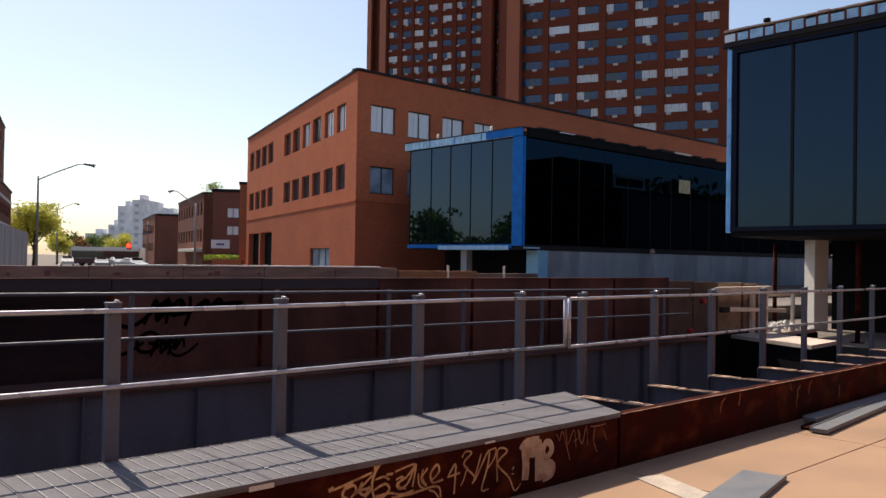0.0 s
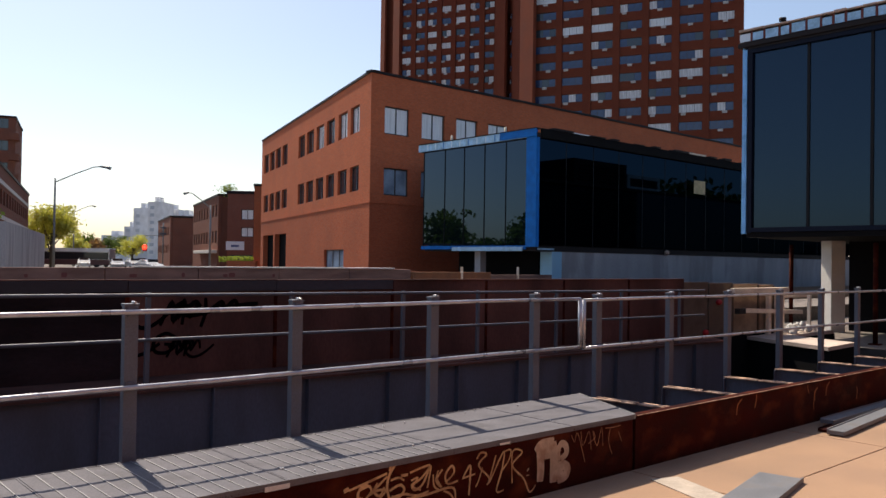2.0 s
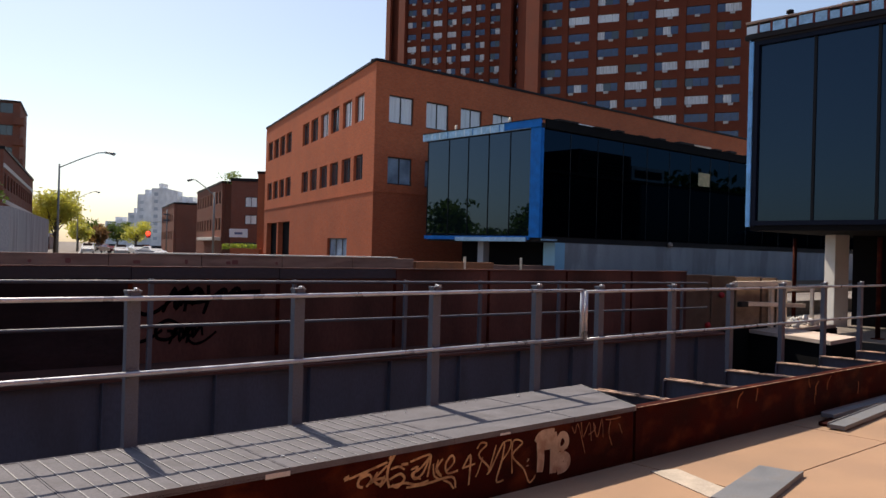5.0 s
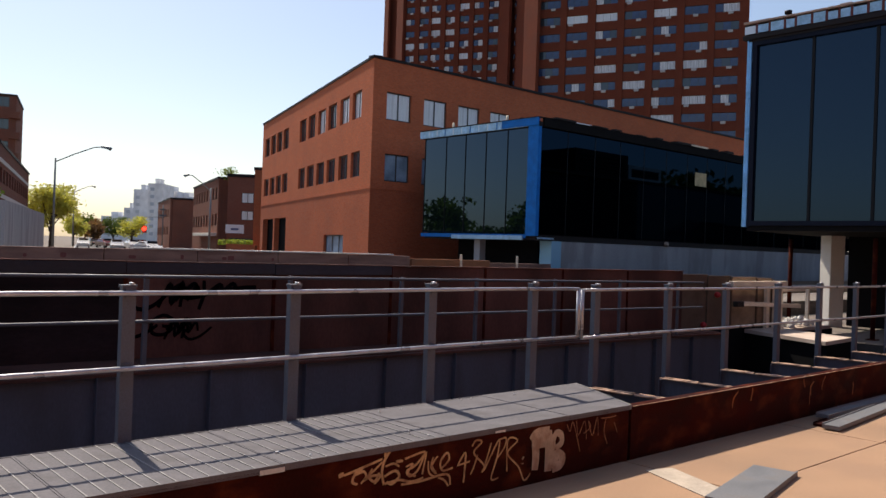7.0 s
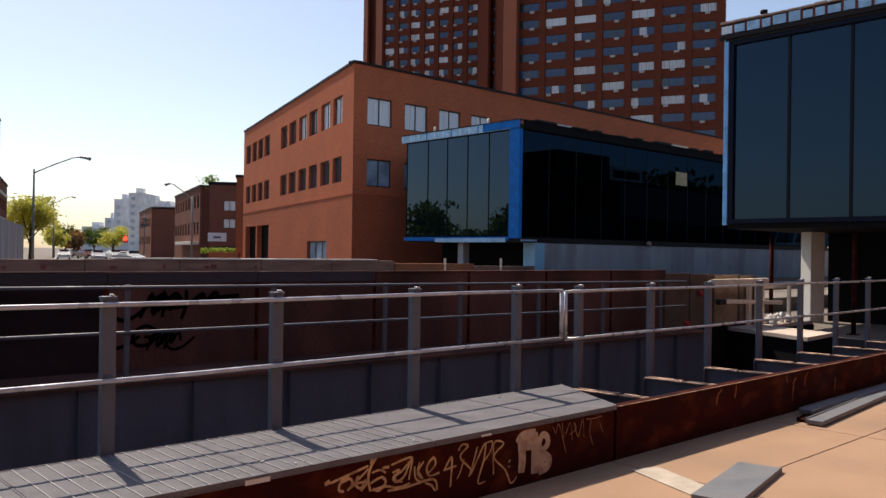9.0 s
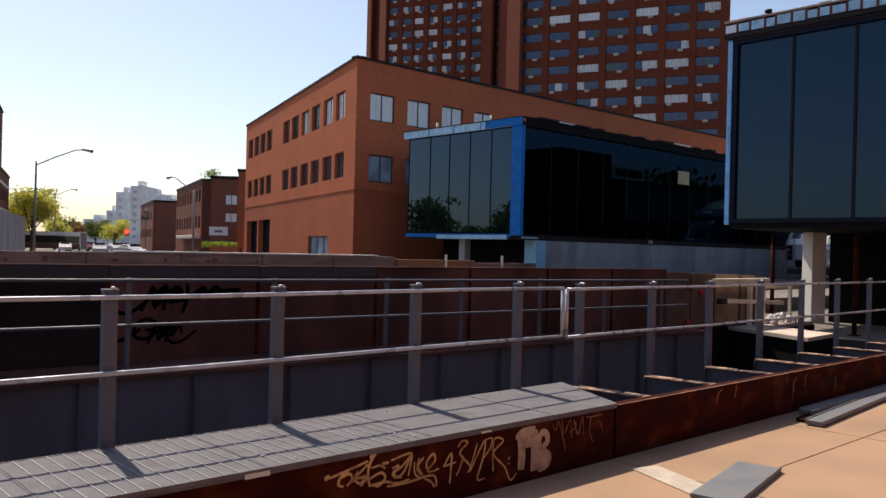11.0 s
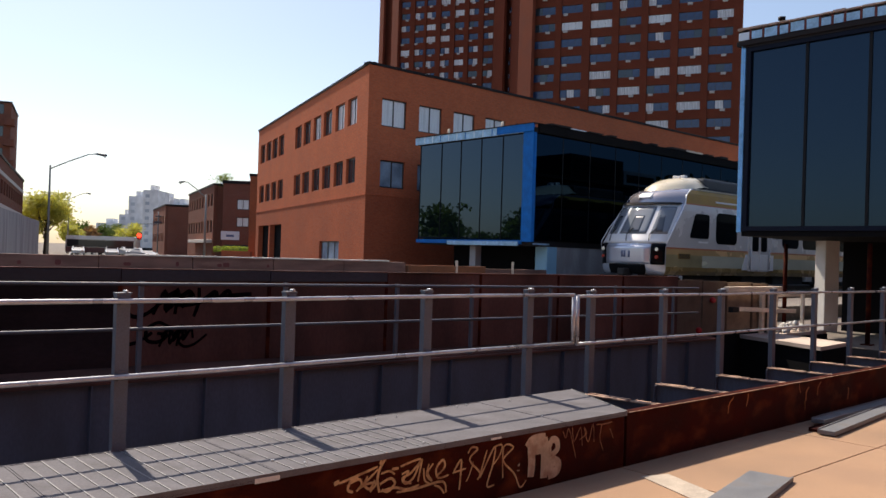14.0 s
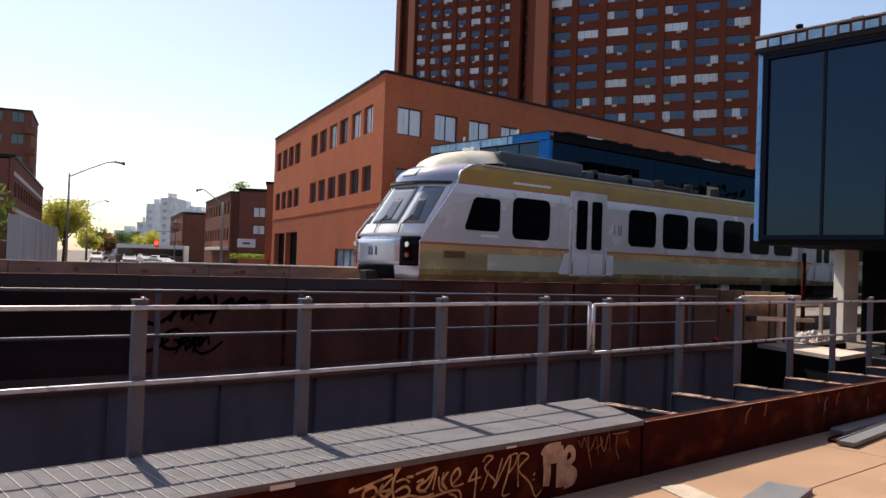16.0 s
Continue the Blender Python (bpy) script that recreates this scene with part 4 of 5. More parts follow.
for k, (px, d, p, lb) in enumerate(((153, 120, P_W, "white car waiting on the far street"), (172, 150, P_K, "black car on the far street"), (192, 135, P_R, "dark red car on the far street"),
                                    (212, 110, P_S, "silver car with bright lamps on the street"), (240, 125, P_W, "white car turning on the street"),
                                    (268, 98, P_W, "white car near the crossing"), (255, 150, P_K, "black van-like car behind the others"))):
    x, y = away(px, d)
    cars.append(car(lb, p, pose(x, y, 0.0, 0, 0, SD + 180 + (k % 3) * 12)))
BUSY = [away(215, 130), away(60, 130)]
bus = thing("bus", "long white and dark city bus crossing the far street", "bus", pose(*BUSY[0], 0.0, 0, 0, -41))
part("body", B((-5.5, 5.5, 0, 2.5, 0.35, 3.0), bevel=0.12), P_S, bus)
part("window_band", B((-5.2, 5.3, -0.02, 0.0, 1.25, 2.35)), CARGLASS, bus)
# skirt colour holds the lower body's shade along with its brown-red
part("skirt", B((-5.4, 5.4, -0.03, 0.0, 0.4, 1.2)), plain("dark_red_paint_with_shade", (0.13, 0.05, 0.05), 0.4), bus)
part("roof_band", B((-5.35, 5.35, -0.03, 0.2, 2.45, 3.02), bevel=0.02), P_W, bus)
for x in (-3.6, 3.4):
    bm = bmesh.new()
    tube(bm, [(x, -0.02, 0.45), (x, 0.3, 0.45)], 0.46, 14)
    part("wheel", bm, TYRE, bus)
bus2 = copy_thing(bus, pose(*away(-200, 130), 0.0, 0, 0, -41))

# ---------------------------------------------------------------- railway
tb = tagged(part("track_bed", B((-60, 160, 13.0, 24.6, -0.05, 0.45), bevel=0.05), mat("ballast", (0.20, 0.17, 0.15), 0.95, vary=0.4, scale=6, bump=0.8, fine=25)),
            "grey brown ballast bed carrying the railway tracks", "track bed", kind="structure")
for y in (15.3, 16.75, 20.45, 21.9):
    r = part("rail", B((-60, 160, y - 0.035, y + 0.035, 0.55, 0.66), (-60, 160, y - 0.07, y + 0.07, 0.52, 0.55)), STEELR)
    tagged(r, "worn brown steel rail on the ballast", "rail", kind="structure")
tie = mesh_of(B((-0.12, 0.12, -1.3, 1.3, 0, 0.09)), CONC, "sleeper")
sl = thing("sleepers", "concrete sleepers under the rails", "sleeper", pose(0, 21.17, 0.44), kind="structure")
for k in range(90):
    part("sleeper", tie, CONC, sl, m=pose(5 + k * 0.62, 0, 0))

# ---------------------------------------------------------------- train
SILVER = mat("silver_train_paint", (0.80, 0.78, 0.78), 0.24, metal=0.2, vary=0.08, scale=0.6, bump=0, grain=0.03, coat=0.5)
NOSE = mat("pale_silver_nose_paint", (0.66, 0.69, 0.78), 0.18, metal=0.45, vary=0.06, scale=0.8, bump=0, grain=0.02, coat=0.8)
GOLD = mat("olive_gold_train_paint", (0.44, 0.25, 0.045), 0.5, vary=0.18, scale=0.8, bump=0, grain=0.04, coat=0.08, spec=0.2)
# lower body bands: gold-green paint with ground reflections put into the colours
TAN = mat("tan_gold_paint_with_reflection", (0.88, 0.58, 0.28), 0.25, metal=0.3, vary=0.12, scale=0.7, bump=0, grain=0.04, coat=0.5)
SAGE = mat("sage_paint_with_reflection", (0.58, 0.49, 0.27), 0.22, metal=0.3, vary=0.2, scale=0.8, bump=0, grain=0.05, coat=0.5)
OLIVE = mat("olive_paint_with_reflection", (0.46, 0.30, 0.11), 0.25, metal=0.35, vary=0.2, scale=0.8, bump=0, grain=0.05, coat=0.5)
BROW = plain("polished_mauve_silver_paint", (0.46, 0.43, 0.46), 0.13, 0.6, coat=1.0)
GREENGREY = mat("grey_green_painted_reflection", (0.78, 0.78, 0.62), 0.22, metal=0.25, vary=0.2, scale=0.7, bump=0, grain=0.05, coat=0.3, stretch=(0.3, 1, 1))
REDLINE = plain("rust_red_stripe", (0.48, 0.14, 0.05), 0.4)
DARKW = plain("dim_cab_interior_behind_glass", (0.07, 0.085, 0.11), 0.08, spec=0.8)
ROOFG = mat("dark_roof_grey", (0.07, 0.075, 0.085), 0.55, vary=0.3, scale=2, bump=0.1)
TGLASS = plain("black_train_glass", (0.004, 0.004, 0.006), 0.05, spec=0.12)
WSCREEN = plain("windscreen_glass", (0.20, 0.225, 0.26), 0.05, spec=0.9)
WHITE = plain("white_trim", (0.86, 0.86, 0.87), 0.3, coat=0.4)
CREAM = mat("cream_dome_paint", (0.74, 0.66, 0.50), 0.3, vary=0.08, scale=1, bump=0, coat=0.5, grain=0.03)
UNDER = mat("underframe_dirt", (0.035, 0.03, 0.028), 0.8, vary=0.4, scale=3)
YC = 1.6
CARLEN = 24.6


def lerp(tab, z):
    for (a, p), (b, q) in zip(tab, tab[1:]):
        if z <= b:
            return p + (q - p) * max(0.0, (z - a) / (b - a))
    return tab[-1][1]


XF = [(1.27, -0.45), (1.6, -0.58), (2.5, -0.60), (2.72, -0.48), (4.42, 0.72), (4.55, 0.70), (4.75, 0.80), (4.95, 1.06), (5.1, 1.45), (5.25, 2.0)]
KF = [(1.27, 0.45), (1.6, 0.58), (2.5, 0.60), (2.72, 0.62), (4.42, 0.82), (5.2, 0.95)]
WF = [(1.27, 1.5), (1.45, 1.6), (4.1, 1.6), (4.45, 1.55), (4.9, 1.42), (5.15, 1.22), (5.25, 1.0)]


def nose_pt(s, z, off=0.0):
    w = lerp(WF, z)
    return Vector((lerp(XF, z) + lerp(KF, z) * abs(s) ** 3.0 - off, YC + w * s * (1.07 if s > 0 else 1.0), z))


def nose_panel(name, mt, s0, s1, z0, z1, parent, off=0.02, shear=0.0, label="", n=6):
    """A curved panel laid on the nose; shear leans its sides towards the middle at the top."""
    bm = bmesh.new()
    g = {}
    for i in range(n + 1):
        for k in range(n + 1):
            f = k / n
            a, b = s0 * (1 - shear * f), s1 * (1 - shear * f)
            s, z = a + (b - a) * i / n, z0 + (z1 - z0) * f
            g[i, k, 0] = bm.verts.new(nose_pt(s, z, off))
            g[i, k, 1] = bm.verts.new(nose_pt(s, z, -0.03))
    for i in range(n):
        for k in range(n):
            bm.faces.new((g[i, k, 0], g[i + 1, k, 0], g[i + 1, k + 1, 0], g[i, k + 1, 0])).smooth = True
    for i in range(n):
        for k in (0, n):
            bm.faces.new((g[i, k, 0], g[i + 1, k, 0], g[i + 1, k, 1], g[i, k, 1]))
            bm.faces.new((g[k, i, 0], g[k, i + 1, 0], g[k, i + 1, 1], g[k, i, 1]))
    return part(name, bm, mt, parent, label)


def body_mesh(x0, nose):
    """The car's shell in coloured bands, as one skin per band; the lowest paint in ground reflections."""
    zs = [1.27, 1.45, 1.62, 2.16, 2.40, 2.47, 3.2, 4.1, 4.40, 4.46, 4.62, 4.78, 4.92, 5.02, 5.10, 5.17, 5.25]
    band = [OLIVE, OLIVE, GREENGREY, TAN, REDLINE, SILVER, SILVER, SILVER, REDLINE, GOLD, GOLD, GOLD, GOLD, GOLD, ROOFG, ROOFG]
    mats = [GREENGREY, GOLD, REDLINE, SILVER, ROOFG, NOSE, TAN, OLIVE, BROW, SAGE]
    bm = bmesh.new()
    rings = []
    ss = [-1, -0.97, -0.9, -0.75, -0.5, -0.25, 0, 0.25, 0.5, 0.75, 0.9, 0.97, 1]
    for z in zs:
        w = lerp(WF, z)
        r = [bm.verts.new((CARLEN, YC - w, z)), bm.verts.new((2.9 if nose else 1.0, YC - w, z))]
        r += [bm.verts.new(nose_pt(s, z) if nose else (0.0, YC + w * s, z)) for s in ss]
        r += [bm.verts.new((2.9 if nose else 1.0, YC + w, z)), bm.verts.new((CARLEN, YC + w, z))]
        rings.append(r)
    n = len(rings[0])
    for i, (a, b) in enumerate(zip(rings, rings[1:])):
        for k in range(n):
            f = bm.faces.new((a[k], a[(k + 1) % n], b[(k + 1) % n], b[k]))
            mt = band[i]
            if nose and 1 <= k <= n - 3:
                front = 2 <= k <= n - 4
                if front:
                    mt = BROW if zs[i] >= 4.4 else NOSE
                elif i < 3:
                    mt = SAGE if i == 2 else OLIVE
                elif i == 3:
                    mt = TAN
            f.material_index = mats.index(mt)
            f.smooth = front if nose and 1 <= k <= n - 3 else False
    bm.faces.new(rings[-1]).material_index = mats.index(ROOFG)
    bm.faces.new(rings[0][::-1]).material_index = mats.index(ROOFG)
    me = mesh_of(bm, mats[0], "body")
    for m_ in mats[1:]:
        me.materials.append(m_)
    for v in me.vertices:
        v.co.x += x0
    return me


def rounded(bm, x0, x1, z0, z1, y0, y1, r=0.2, skew=0.0, seg=4):
    """A plate with rounded corners in x and z; skew leans its front edge."""
    pts = []
    for cx, cz, a0 in ((x1 - r, z1 - r, 0), (x0 + r, z1 - r, 90), (x0 + r, z0 + r, 180), (x1 - r, z0 + r, 270)):
        for k in range(seg + 1):
            a = radians(a0 + 90 * k / seg)
            x, z = cx + r * math.cos(a), cz + r * math.sin(a)
            if x < (x0 + x1) / 2:
                x += skew * (z - z0) / (z1 - z0)
            pts.append((x, z))
    a = [bm.verts.new((x, y0, z)) for x, z in pts]
    b = [bm.verts.new((x, y1, z)) for x, z in pts]
    bm.faces.new(a), bm.faces.new(b[::-1])
    for k in range(len(pts)):
        j = (k + 1) % len(pts)
        bm.faces.new((a[k], b[k], b[j], a[j]))


train = thing("train", "silver and olive gold diesel passenger train with sloping cab", "train", pose(36.79, 19.6, 0))
YN = -0.0


def side_plate(name, mt, x0, x1, z0, z1, parent, r=0.2, skew=0.0, proud=0.012, label=""):
    bm = bmesh.new()
    rounded(bm, x0, x1, z0, z1, YN - proud, YN + 0.03, r, skew)
    return part(name, bm, mt, parent, label)


def doors(parent, x):
    side_plate("door_frame", SILVER, x - 0.08, x + 1.98, 1.5, 4.62, parent, 0.05, proud=0.05)
    for k in (0, 1):
        a = x + 0.10 + k * 0.86
        lf = side_plate("door", SILVER, a, a + 0.82, 1.55, 4.45, parent, 0.05, proud=0.07)
        side_plate("door_window", TGLASS, a + 0.11, a + 0.71, 2.48, 4.30, lf, 0.12, proud=0.085)
        side_plate("lower_panel", WHITE, a + 0.02, a + 0.80, 1.56, 2.35, lf, 0.04, proud=0.080)
    side_plate("white_panel", WHITE, x - 0.65, x - 0.12, 1.55, 2.32, parent, 0.05, skew=0.35, proud=0.02)
    side_plate("white_panel", WHITE, x + 2.0, x + 2.5, 1.55, 2.32, parent, 0.05, proud=0.02)
    bm = bmesh.new()
    for a in (x - 0.02, x + 1.92):
        tube(bm, [(a, YN - 0.09, 1.6), (a, YN - 0.12, 2.2), (a, YN - 0.09, 2.6)], 0.025, 6)
    part("grab_rail", bm, CHROME, parent)


def underframe(parent, x0):
    part("bogie", B((x0 + 2.0, x0 + 5.2, 0.4, 2.8, 0.76, 1.25), bevel=0.05), UNDER, parent)
    part("bogie", B((x0 + 18.6, x0 + 21.8, 0.4, 2.8, 0.76, 1.25), bevel=0.05), UNDER, parent)
    for b in ((7, 9.5), (10.2, 13.6), (14.4, 17.4)):
        part("equipment_box", B((x0 + b[0], x0 + b[1], 0.3, 2.9, 0.85, 1.27), bevel=0.04), UNDER, parent)
    for b in (13.8, 15.4, 17.8):
        part("white_box", B((x0 + b, x0 + b + 0.7, 0.2, 0.4, 1.0, 1.28), bevel=0.02), WHITE, parent)
    for wx in (2.5, 4.6, 19.2, 21.3):
        bm = bmesh.new()
        for y in (0.85, 2.2):
            tube(bm, [(x0 + wx, y, 1.08), (x0 + wx, y + 0.13, 1.08)], 0.42, 16)
        part("wheelset", bm, STEELR, parent)


car1 = part("car_body", body_mesh(0, True), SILVER, train)
# face
nose_panel("bumper_panel", NOSE, -0.70, 0.70, 1.72, 2.50, car1, 0.03, label="pale blue-silver front panel")
for s in (-1, 1):
    a, b = sorted((s * 0.70, s * 0.985))
    hl = nose_panel("headlight_housing", TGLASS, a, b, 1.70, 2.62, car1, 0.04)
    c = nose_pt(s * 0.84, 2.36, 0.05)
    for dz, mt in ((0.0, CHROME), (-0.33, plain("red_tail_lens", (0.35, 0.03, 0.02), 0.2))):
        bm = bmesh.new()
        tube(bm, [c + Vector((0.02, 0, dz)), c + Vector((-0.05, 0, dz))], 0.085 if dz == 0 else 0.08, 14)
        part("headlight" if dz == 0 else "tail_light", bm, mt, hl)
# proud black panel paints the shade of the coupler recess
nose_panel("shaded_recess_panel", BLACK, -0.56, 0.56, 1.28, 1.70, car1, 0.05)
cp = part("coupler", B((-1.0, -0.3, YC - 0.17, YC + 0.17, 1.22, 1.52), bevel=0.05), UNDER, car1)
part("snow_plough", B((-0.7, 0.1, 0.25, 2.95, 0.85, 1.2), bevel=0.06), UNDER, car1)
surround = nose_panel("windscreen_surround", WHITE, -0.97, 0.97, 2.62, 4.37, car1, 0.02, 0.03, n=14)
for s0, s1 in ((-0.925, -0.56), (-0.45, 0.37), (0.47, 0.92)):
    ws = nose_panel("windscreen", WSCREEN, s0, s1, 3.03, 4.27, surround, 0.035, 0.05, n=8)
    nose_panel("seat_back", DARKW, s0 * 0.72 + s1 * 0.28, s0 * 0.28 + s1 * 0.72, 3.12, 3.86, ws, 0.042, 0.12, n=6)
nose_panel("visor", UNDER, -0.93, 0.93, 4.37, 4.46, car1, 0.16)
nose_panel("marker_light", WHITE, -0.20, 0.24, 4.66, 4.90, car1, 0.03, label="oval white marker lamp cover")
for s in (-0.62, 0.05, 0.62):
    bm = bmesh.new()
    tube(bm, [nose_pt(s, 2.72, 0.07), nose_pt(s + 0.06, 3.0, 0.07), nose_pt(s - 0.05, 3.3, 0.06)], 0.018, 5)
    part("wiper", bm, UNDER, car1)
for s in (-0.12, 0.02, 0.10):
    nose_panel("logo_bar", plain("blue_grey_logo", (0.10, 0.13, 0.24), 0.4), s, s + 0.055, 2.0, 2.28, car1, 0.04, n=2)
bm = bmesh.new()
tube(bm, [nose_pt(1.0, 2.2, 0.10), nose_pt(1.0, 2.7, 0.24), nose_pt(1.0, 3.3, 0.20), nose_pt(1.0, 4.0, 0.0)], 0.018, 6)
part("mirror_bar", bm, WHITE, car1)
# cab dome
bm = bmesh.new()
rings = []
for k, (x, z, w) in enumerate(((1.20, 5.02, 1.22), (1.42, 5.24, 1.20), (1.78, 5.43, 1.17), (2.30, 5.60, 1.14), (2.95, 5.73, 1.10), (3.60, 5.81, 1.06), (4.25, 5.84, 1.02))):
    r = []
    for q in range(-6, 7):
        s = q / 6
        r.append(bm.verts.new((x + (0.75 if k < 3 else 0.4 * (1 - (k - 2) / 4)) * abs(s) ** 2.2, YC + w * s, max(z - 0.50 * abs(s) ** 3, 4.9))))
    rings.append(r)
base = [bm.verts.new((3.7, v.co.y, 4.9)) for v in rings[-1]]
for a, b in zip(rings, (rings + [base])[1:]):
    for q in range(12):
        bm.faces.new((a[q], a[q + 1], b[q + 1], b[q])).smooth = True
part("cab_dome", bm, CREAM, car1, "cream streamlined dome over the cab")
for y in (1.3, 1.7):
    part("horn", B((3.3, 3.6, y, y + 0.2, 5.72, 5.90), bevel=0.02), WHITE, car1)
for s in (-0.99, 0.99):
    bm = bmesh.new()
    tube(bm, [nose_pt(s, z, 0.01) for z in (2.6, 3.2, 3.8, 4.4, 4.8, 5.1)], 0.035, 6)
    part("pillar_trim", bm, WHITE, car1, "pale trim along the cab pillar")
# sides
side_plate("cab_side_window", TGLASS, 1.80, 3.42, 2.92, 4.02, car1, 0.16, skew=0.42)
side_plate("destination_plate", WHITE, 2.55, 3.35, 2.72, 2.80, car1, 0.02)
side_plate("side_window", TGLASS, 4.02, 5.92, 2.72, 4.15, car1, 0.26)
grille = side_plate("equipment_grille", OLIVE, 0.95, 1.9, 1.98, 2.22, car1, 0.04)
for k in range(4):
    side_plate("grille_slot", UNDER, 1.02, 1.83, 2.02 + 0.048 * k, 2.04 + 0.048 * k, grille, 0.008, proud=0.018)
doors(car1, 7.10)
for k in range(6):
    side_plate("side_window", TGLASS, 10.52 + 2.325 * k, 12.36 + 2.325 * k, 2.72, 4.17, car1, 0.26)
for b in (0.0, 0.27, 0.42):
    side_plate("logo_bar", plain("grey_logo", (0.24, 0.25, 0.30), 0.4), 9.60 + b, 9.68 + b, 3.12, 3.50, car1, 0.02)
part("lettering_bar", B((4.1, 6.0, 0.07, 0.12, 4.60, 4.68)), WHITE, car1)
part("roof_edge", B((2.9, CARLEN, 0.33, 0.42, 5.12, 5.17)), CREAM, car1)
part("roof_fairing", B((3.95, 8.4, 0.60, 2.60, 5.2, 5.78), bevel=0.12), ROOFG, car1)
part("roof_fairing", B((8.5, 13.0, 0.6, 2.6, 5.2, 5.55), bevel=0.1), ROOFG, car1)
part("roof_unit", B((13.4, 16.5, 0.7, 2.5, 5.2, 5.45), bevel=0.06), UNDER, car1)
for k in range(5):
    part("exhaust", B((9.0 + k * 2.2, 9.3 + k * 2.2, 0.6, 0.9, 5.25, 5.62), bevel=0.03), UNDER, car1)
underframe(car1, 0.0)
for b in ((0.25, 1.35, 0.02, 0.10, 1.16, 1.24), (0.25, 0.33, 0.02, 0.10, 0.86, 1.16), (1.27, 1.35, 0.02, 0.10, 0.86, 1.16), (0.25, 1.35, 0.02, 0.10, 0.86, 0.93)):
    part("cab_step", B(b, bevel=0.01), WHITE, car1, "pale cab step frame")
car2 = part("car_body", body_mesh(25.3, False), SILVER, train)
for k in range(6):
    side_plate("side_window", TGLASS, 29.4 + 2.30 * k, 31.2 + 2.30 * k, 2.68, 4.10, car2, 0.26)
doors(car2, 26.3)
doors(car2, 46.0)
part("roof_unit", B((30, 46, 0.7, 2.5, 5.2, 5.5), bevel=0.06), ROOFG, car2)
part("gangway", B((24.55, 25.35, 0.9, 2.3, 1.4, 4.6)), UNDER, car2)
underframe(car2, 25.3)

# ---------------------------------------------------------------- graffiti, boards and small things


def ribbon(bm, pts, w, y):
    """A flat painted stroke in the x-z plane through pts, smoothed."""
    p = [Vector((a, b)) for a, b in pts]
    out = []
    for i in range(len(p) - 1):
        a, b, c, d = p[max(i - 1, 0)], p[i], p[i + 1], p[min(i + 2, len(p) - 1)]
        for k in range(5):
            t = k / 5
            out.append(0.5 * (2 * b + (c - a) * t + (2 * a - 5 * b + 4 * c - d) * t * t + (3 * b - a - 3 * c + d) * t ** 3))
    out.append(p[-1])
    row = []
    for i, q in enumerate(out):
        d = (out[min(i + 1, len(out) - 1)] - out[max(i - 1, 0)])
        d = d.normalized() if d.length > 1e-6 else Vector((1, 0))
        n = Vector((-d.y, d.x)) * w * (0.7 + 0.3 * math.sin(math.pi * min(max(i / (len(out) - 1), 0.08), 0.92)) ** 0.5) / 2
        row.append((bm.verts.new((q.x + n.x, y, q.y + n.y)), bm.verts.new((q.x - n.x, y, q.y - n.y))))
    for (a, b), (c, d) in zip(row, row[1:]):
        bm.faces.new((a, c, d, b))


GLYPHS = {
    "loop": [(0.9, 0.8), (0.5, 1.0), (0.1, 0.7), (0.15, 0.2), (0.6, 0.1), (0.9, 0.4), (0.5, 0.5)],
    "tall": [(0.1, 0.0), (0.35, 0.6), (0.5, 1.25), (0.35, 1.1), (0.4, 0.3), (0.75, 0.05), (0.8, 0.4), (0.45, 0.45)],
    "zig": [(0.1, 0.85), (0.8, 0.9), (0.2, 0.5), (0.85, 0.45), (0.7, 0.05), (0.1, 0.1)],
    "wave": [(0.0, 0.3), (0.3, 0.75), (0.5, 0.35), (0.75, 0.8), (1.0, 0.4)],
    "hook": [(0.05, 0.1), (0.3, 0.9), (0.55, 0.2), (0.8, 0.95), (0.95, 0.1)],
    "ring": [(0.5, 0.9), (0.15, 0.6), (0.3, 0.15), (0.75, 0.2), (0.85, 0.65), (0.5, 0.9), (0.7, 1.1)],
    "bar": [(0.3, 1.0), (0.45, 0.5), (0.4, 0.0)],
    "cross": [(0.0, 0.45), (0.5, 0.55), (1.0, 0.6)],
    "tail": [(1.0, 0.55), (0.5, 0.15), (0.0, 0.05), (-0.4, 0.3), (-0.2, 0.6)],
}


def scrawl(parent, mt, word, x, z, w, h, thick, slant, label, y=-0.006):
    for k, g in enumerate(word):
        bm = bmesh.new()
        ribbon(bm, [(x + (k + px_ * 1.45) * w + slant * pz * h, z + pz * h) for px_, pz in GLYPHS[g]], thick, y)
        part("paint_stroke", bm, mt, parent, label)


G0 = 4.0                                    # the girder's own origin lies at x = -4
SCRAWL_A = (([(3.03, 0.344), (3.07, 0.357)], 0.030),
         ([(3.07, 0.344), (3.25, 0.380), (3.38, 0.407)], 0.018),
         ([(3.22, 0.365), (3.16, 0.342), (3.14, 0.290), (3.18, 0.270)], 0.020),
         ([(3.38, 0.387), (3.30, 0.331), (3.23, 0.288), (3.29, 0.305), (3.37, 0.298), (3.32, 0.248)], 0.018),
         ([(3.40, 0.419), (3.42, 0.472), (3.46, 0.477), (3.40, 0.396), (3.38, 0.317), (3.40, 0.231)], 0.022),
         ([(3.50, 0.373), (3.56, 0.370)], 0.020),
         ([(3.40, 0.286), (3.49, 0.312), (3.53, 0.270), (3.47, 0.225), (3.42, 0.247)], 0.020))
